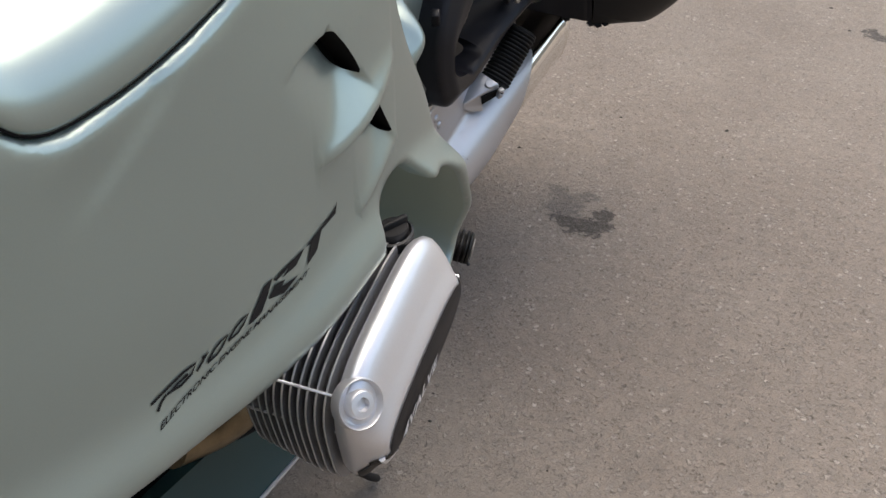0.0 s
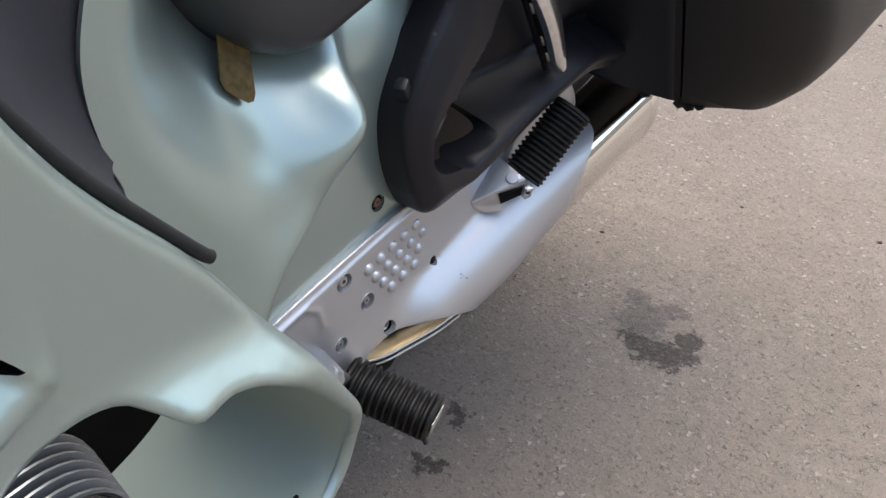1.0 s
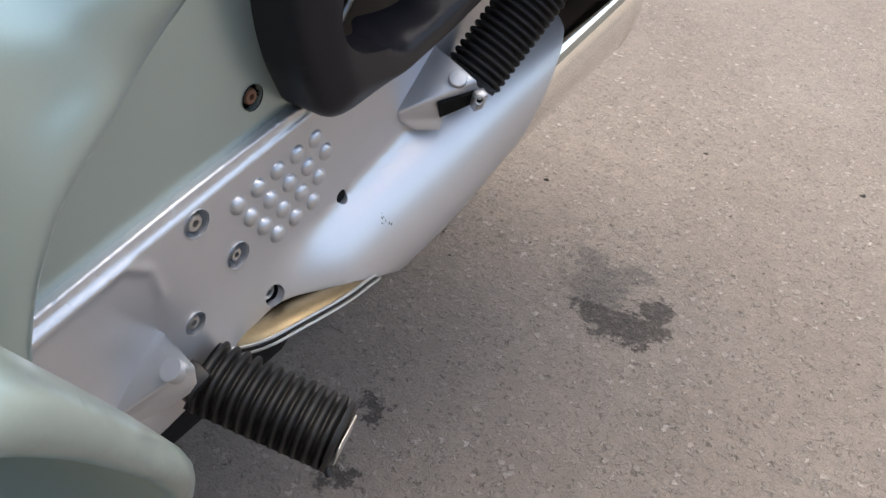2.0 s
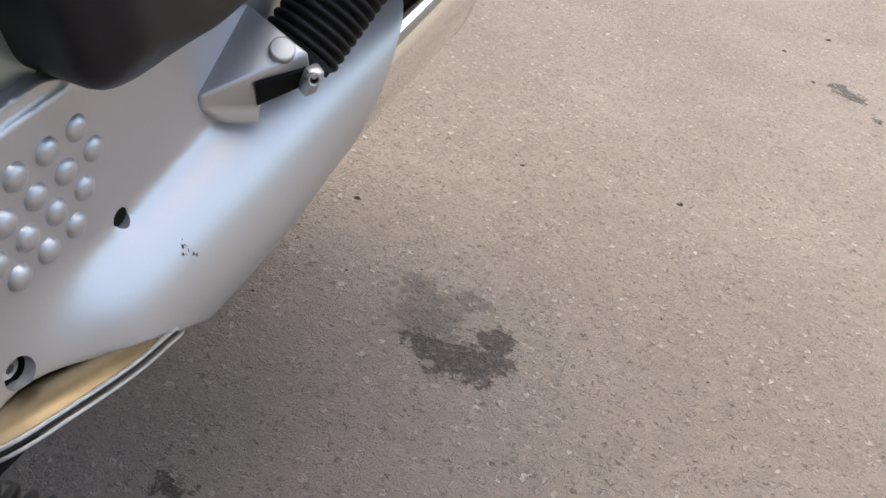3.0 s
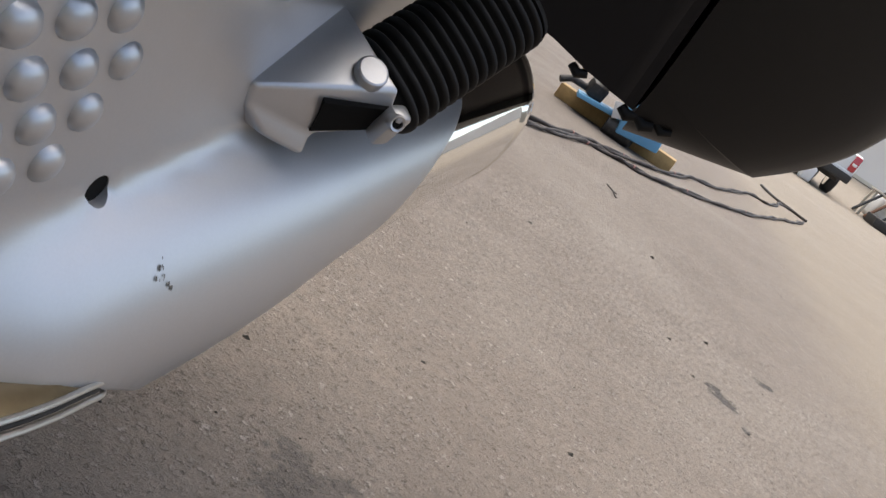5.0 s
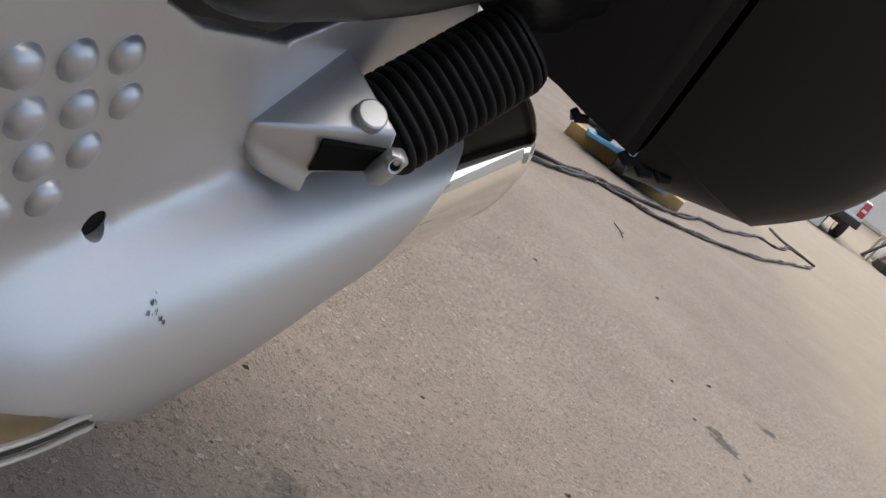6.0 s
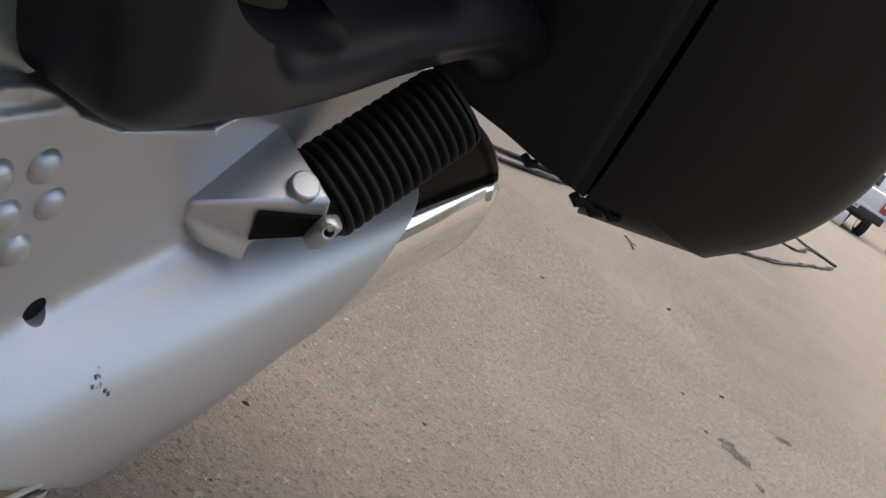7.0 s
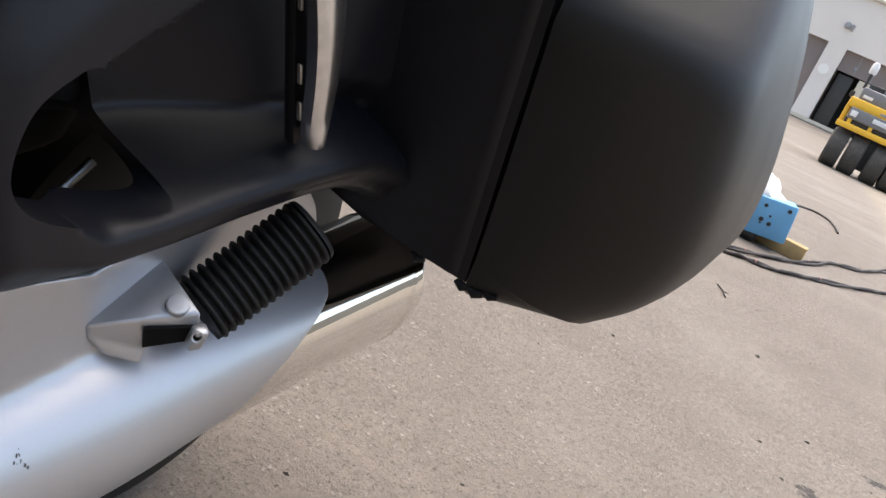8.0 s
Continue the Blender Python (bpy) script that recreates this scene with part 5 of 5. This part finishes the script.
# loose grit and pebbles
PEBBLE = material("loose_pebbles", (0.28, 0.255, 0.23), 0.85, blotch=0.5, blotch_scale=60)
GRIT = material("dark_grit", (0.05, 0.045, 0.04), 0.85)


def pebbles(name, spots, mat, label):
    bm = bmesh.new()
    rnd = random.Random(11)
    for x, y, r in spots:
        v = []
        a0 = rnd.random() * 6
        for k in range(5):
            a = a0 + k * 1.2566
            q = r * rnd.uniform(0.7, 1.2)
            v.append(bm.verts.new((x + q * math.cos(a), y + q * math.sin(a) * 0.8, -0.0005)))
        t = bm.verts.new((x + r * 0.2, y, r * rnd.uniform(0.35, 0.7)))
        for k in range(5):
            bm.faces.new((v[k], v[(k + 1) % 5], t))
    tagged(part(name, bm, mat, None, smooth=False), label, "gravel", kind="stuff")


rnd = random.Random(7)
pebbles("loose_grit", [(rnd.uniform(-0.6, 2.2), -0.6 + 6.0 * rnd.random() ** 1.6, 0.0010 + 0.0022 * rnd.random() ** 3) for _ in range(9000)], PEBBLE, "pale loose grit scattered over asphalt")
dark_spots = [(0.08, 0.946, 0.006), (0.338, 0.995, 0.0075), (0.571, 1.78, 0.008), (-0.104, 0.693, 0.008), (0.504, 1.94, 0.008), (0.049, 2.095, 0.009), (0.425, 2.72, 0.01), (0.62, 2.14, 0.011), (0.063, -0.18, 0.005), (0.713, 1.65, 0.006)]
dark_spots += [(rnd.uniform(-0.5, 2.2), -0.4 + 5.5 * rnd.random() ** 1.5, 0.0015 + 0.003 * rnd.random() ** 3) for _ in range(260)]
pebbles("dark_debris", dark_spots, GRIT, "small dark debris scattered over asphalt")


# road roller
def roller(x0, y0):
    z0 = rise(y0)
    ob = thing("road_roller", "yellow and grey pneumatic road roller standing in the yard", "road roller", (x0 + 1.0, y0 + 1.5, z0))
    for i, dx in enumerate((0.0, 0.49, 1.10, 1.57)):
        w = 0.44
        part("tyre", turned([(0.0, 0.25), (0.0, 0.46), (0.03, 0.515), (0.06, 0.53), (w - 0.06, 0.53), (w - 0.03, 0.515), (w, 0.46), (w, 0.25)], (x0 + dx, y0 + 0.5, z0 + 0.53), (1, 0, 0), 36), TYRE, ob, "worn smooth roller tyre")
    part("axle_frame", block((0.3, 0.4, 0.75), pose(x0 + 1.0, y0 + 0.55, z0 + 0.6), 0.02), GREASE, ob)
    part("bumper", block((2.14, 0.22, 0.15), pose(x0 + 1.0, y0 + 0.15, z0 + 1.14), 0.02), YELLOW, ob, "yellow bumper beam")
    part("undertray", block((1.9, 0.5, 0.16), pose(x0 + 1.02, y0 + 0.45, z0 + 1.28), 0.02), GREASE, ob)
    for dx in (0.2, 0.75, 1.3, 1.85):
        part("strut", block((0.10, 0.16, 0.16), pose(x0 + dx, y0 + 0.2, z0 + 1.27), 0.01), YELLOW, ob)
    part("grille_panel", block((1.86, 0.3, 0.30), pose(x0 + 1.02, y0 + 0.25, z0 + 1.48), 0.03), GREYHOOD, ob, "dark grey front panel")
    for dx in (0.22, 1.82):
        part("headlight", block((0.17, 0.03, 0.15), pose(x0 + dx, y0 + 0.09, z0 + 1.48), 0.01), BEACON, ob)
    part("sign_plate", block((0.62, 0.012, 0.12), pose(x0 + 1.02, y0 + 0.093, z0 + 1.50), 0.004), PLATE, ob)
    part("hood", block((2.10, 2.6, 0.26), pose(x0 + 1.0, y0 + 1.5, z0 + 1.74), 0.05), YELLOW, ob, "yellow hood band")
    part("mark", block((0.42, 0.012, 0.06), pose(x0 + 1.0, y0 + 0.196, z0 + 1.72), 0.003), GREYBAR, ob)
    part("side_panel", block((0.12, 2.6, 0.5), pose(x0 + 0.0, y0 + 1.6, z0 + 1.45), 0.03), YELLOW, ob)
    part("cowl", block((1.95, 1.6, 0.36), pose(x0 + 1.08, y0 + 1.2, z0 + 2.03), 0.06), GREYHOOD, ob, "grey engine cowl")
    part("badge", block((0.25, 0.012, 0.08), pose(x0 + 0.32, y0 + 0.395, z0 + 1.98), 0.003), PLATE, ob)
    part("dash_box", block((1.25, 0.8, 0.30), pose(x0 + 1.25, y0 + 1.5, z0 + 2.35), 0.05), GREYHOOD, ob)
    part("beacon_post", tube([(x0 + 0.10, y0 + 1.2, z0 + 2.2), (x0 + 0.10, y0 + 1.2, z0 + 2.62)], 0.04), GREASE, ob)
    part("beacon", turned([(0, 0.08), (0.05, 0.105), (0.26, 0.10), (0.33, 0.06)], (x0 + 0.10, y0 + 1.2, z0 + 2.60), (0, 0, 1), 18), BEACON, ob, "white warning beacon")
    part("mirror", block((0.12, 0.04, 0.16), pose(x0 - 0.08, y0 + 0.9, z0 + 1.95), 0.02), GREASE, ob)
    part("control_box", block((0.5, 0.3, 0.25), pose(x0 + 0.45, y0 + 1.9, z0 + 2.3), 0.03), GREASE, ob)


roller(-0.05, 25.0)


# pickup truck
def pickup(x0, y0, w, turn):
    z0 = rise(y0)
    ob = thing("pickup_truck", "white double-cab pickup truck parked in the yard", "truck", (x0 + w / 2, y0 + 2.4, z0))

    def section(y, lo, hi, g, top):
        pts = []
        for u, v in ((-0.5, lo), (-0.5 * g, lo + 0.05 * (hi - lo)), (-0.505 * g, lo + 0.5 * (hi - lo)), (-0.48 * g, hi - 0.06), (-0.5 * top, hi), (0.5 * top, hi), (0.48 * g, hi - 0.06), (0.505 * g, lo + 0.5 * (hi - lo)), (0.5 * g, lo + 0.05 * (hi - lo)), (0.5, lo)):
            pts.append((x0 + w / 2 + u * w, y, z0 + v))
        return pts
    part("body", loft([section(y0 + a, 0.62, h, g, 0.93) for a, h, g in ((0.0, 1.22, 0.97), (0.05, 1.25, 1.0), (1.7, 1.25, 1.0), (3.4, 1.25, 1.0), (4.4, 1.18, 1.0), (5.0, 1.05, 0.95))]), CARWHITE, ob, "white truck body")
    part("cab", loft([section(y0 + a, 1.2, h, g, t) for a, h, g, t in ((1.55, 1.28, 0.95, 0.9), (1.62, 1.75, 0.93, 0.74), (1.8, 1.92, 0.93, 0.72), (3.0, 1.92, 0.93, 0.72), (3.8, 1.28, 0.93, 0.85))]), CARWHITE, ob)
    part("rear_window", block((w * 0.68, 0.02, 0.36), pose(x0 + w / 2, y0 + 1.575, z0 + 1.54, -8, 0, 0), 0.01), GLASS, ob)
    part("side_window", block((0.02, 1.3, 0.36), pose(x0 + 0.10, y0 + 2.5, z0 + 1.56, 0, 14, 0), 0.01), GLASS, ob)
    part("roll_bar", tube([(x0 + 0.14, y0 + 1.4, z0 + 1.2), (x0 + 0.2, y0 + 1.3, z0 + 1.7), (x0 + w - 0.2, y0 + 1.3, z0 + 1.7), (x0 + w - 0.14, y0 + 1.4, z0 + 1.2)], 0.03), CHROME, ob)
    part("tailgate", block((w * 0.72, 0.03, 0.48), pose(x0 + w / 2, y0 - 0.01, z0 + 0.98), 0.015), CARWHITE, ob)
    part("mark", block((0.22, 0.01, 0.04), pose(x0 + 0.40, y0 - 0.028, z0 + 0.85), 0.002), GREYBAR, ob)
    for dx in (0.13, w - 0.13):
        lamp = part("tail_light", block((0.19, 0.06, 0.42), pose(x0 + dx, y0 - 0.005, z0 + 1.0), 0.03), LAMP, ob, "red tail light")
        part("reverse_lens", block((0.12, 0.02, 0.07), pose(x0 + dx, y0 - 0.035, z0 + 0.98), 0.01), BEACON, lamp)
    part("rear_bumper", block((w * 1.0, 0.18, 0.22), pose(x0 + w / 2, y0 - 0.06, z0 + 0.60), 0.03), GREASE, ob, "black rear bumper")
    part("step_chrome", block((w * 0.9, 0.10, 0.10), pose(x0 + w / 2, y0 - 0.02, z0 + 0.73), 0.02), CARWHITE, ob)
    pl = part("number_plate", block((0.52, 0.012, 0.115), pose(x0 + w / 2, y0 - 0.155, z0 + 0.66), 0.003), PLATE, ob)
    for i in range(5):
        part("plate_bar", block((0.055, 0.004, 0.06), pose(x0 + w / 2 - 0.18 + 0.09 * i, y0 - 0.164, z0 + 0.66), 0.001, 1), GREYBAR, pl)
    for dx in (0.02, w - 0.26):
        for dy in (1.05, 4.15):
            t = part("wheel", turned([(0, 0.2), (0.0, 0.33), (0.03, 0.37), (0.21, 0.37), (0.24, 0.33), (0.24, 0.2)], (x0 + dx, y0 + dy, z0 + 0.37), (1, 0, 0), 28), GREASE, ob)
            part("rim", turned([(-0.006, 0.05), (-0.006, 0.22), (0.02, 0.24)], (x0 + dx, y0 + dy, z0 + 0.37), (1, 0, 0), 24), CHROME, t)
    part("underbody", block((w * 0.8, 4.2, 0.22), pose(x0 + w / 2, y0 + 2.3, z0 + 0.5), 0.03), GREASE, ob)


pickup(3.30, 24.0, 1.95, 0)


# far building
def building():
    y0, z0 = 45.0, rise(45.0)
    doors = [(-7.4, -2.5, 3.62), (-1.62, 3.3, 3.60), (14.0, 18.9, 3.6), (-14.0, -9.1, 3.6)]
    ob = thing("far_building", "long pale rendered industrial building with brown doors", "building", (0, y0, z0))
    edges = sorted(doors)
    x = -30.0
    h = 5.95
    for a, b, top in edges:
        part("wall", block((a - x, 0.4, h), pose((a + x) / 2, y0 + 0.2, z0 + h / 2)), WALL, ob, "pale rendered wall", smooth=False)
        part("lintel", block((b - a, 0.4, h - top), pose((a + b) / 2, y0 + 0.2, z0 + (h + top) / 2)), WALL, ob, smooth=False)
        x = b
    part("wall", block((32 - x, 0.4, h), pose((32 + x) / 2, y0 + 0.2, z0 + h / 2)), WALL, ob, "pale rendered wall", smooth=False)
    part("coping", block((62.4, 0.7, 0.16), pose(1.0, y0 + 0.2, z0 + h + 0.08), 0.02), KERB, ob)
    part("roof", block((62, 14, 0.2), pose(1.0, y0 + 7.4, z0 + h - 0.15)), KERB, ob, smooth=False)
    part("back_wall", block((62, 0.3, h), pose(1.0, y0 + 14.2, z0 + h / 2)), WALL, ob, smooth=False)
    part("plinth_step", block((62, 0.9, 0.16), pose(1.0, y0 - 0.45, z0 + 0.06)), KERB, ob, "pale concrete step", smooth=False)
    for i, (a, b, top) in enumerate(edges):
        if a == -1.62:
            d = part("door", block((b - a, 0.08, 0.95), pose((a + b) / 2, y0 + 0.32, z0 + top - 0.475)), DOOR, ob, "half-raised brown sheet door", smooth=False)
            # near-black sheet put in for the shade inside the open bay
            part("dark_bay", block((b - a, 0.1, top), pose((a + b) / 2, y0 + 3.0, z0 + top / 2)), DARKROOM, ob, smooth=False)
            part("inner_cabinet", block((0.9, 0.5, 0.8), pose(a + 1.6, y0 + 0.5, z0 + 2.2)), KERB, ob, smooth=False)
            part("door_leaf", block((0.7, 0.06, 2.5), pose(a + 0.55, y0 + 0.42, z0 + 1.3), 0.01), GREASE, ob)
            part("door_lamp", turned([(0, 0.09), (0.08, 0.07)], (a + 0.75, y0 + 0.28, z0 + top - 0.62), (0, -1, 0), 14), GREYBAR, ob)
        else:
            d = part("door", block((b - a, 0.08, top), pose((a + b) / 2, y0 + 0.32, z0 + top / 2)), DOOR, ob, "closed brown sheet door", smooth=False)
        for k in range(1, int((b - a) / 0.8)):
            part("door_seam", block((0.03, 0.02, 0.9 if a == -1.62 else top - 0.05), pose(a + 0.8 * k, y0 + 0.27, z0 + (top - 0.475 if a == -1.62 else top / 2))), GREYBAR, d, smooth=False)
    part("wall_lamp", join(turned([(0, 0.10), (0.10, 0.16), (0.22, 0.15), (0.26, 0.06)], (-2.09, y0, z0 + 4.55), (0, -1, 0), 18), block((0.1, 0.1, 0.3), pose(-1.85, y0 - 0.05, z0 + 4.52), 0.02)), GREYBAR, ob, "round grey wall lamp")
    part("oval_sign", turned([(0, 0.24), (0.03, 0.24)], (-2.12, y0, z0 + 2.42), (0, -1, 0), 28), BEACON, ob, "white oval sign")


building()

# scrap beside the truck
scr = thing("scrap_pile", "pale sacks and rusty scrap lying beside the truck", "scrap", (6.2, 25.5, rise(25.5)))
zs = rise(25.0)
part("sack", block((0.8, 0.7, 0.7), pose(6.9, 26.0, zs + 0.40, 0, 8, 12), 0.12, 3), WHITE, scr, "pale sack")
part("sack", block((1.4, 0.8, 1.3), pose(8.0, 26.4, zs + 0.66, 0, -5, -8), 0.15, 3), WHITE, scr)
part("crate", join(block((0.9, 0.6, 0.05), pose(6.6, 25.2, zs + 0.75, 0, 6, 10), 0.01), *[block((0.06, 0.06, 0.75), pose(6.2 + 0.8 * (k % 2), 25.0 + 0.5 * (k // 2), zs + 0.38, 0, 4, 10), 0.01) for k in range(4)]), KERB, scr, "pale metal stand")
part("slab", block((2.6, 0.8, 0.25), pose(7.6, 24.4, zs + 0.12, 0, 0, 6), 0.03), GREASE, scr)
for k in range(5):
    part("pipe", tube([(5.9 + 0.35 * k, 24.6, zs + 0.06), (6.5 + 0.4 * k, 25.0, zs + 1.0 + 0.12 * k)], 0.04), RUST if k % 2 else GREASE, scr)
jug = part("canister", join(block((0.32, 0.24, 0.42), pose(4.30, 23.9, rise(23.9) + 0.21, 0, 0, 15), 0.06, 3), turned([(0, 0.05), (0.06, 0.05)], (4.22, 23.9, rise(23.9) + 0.42), (0, 0, 1), 14)), BEACON)
tagged(jug, "white plastic canister standing by a truck wheel", "canister")
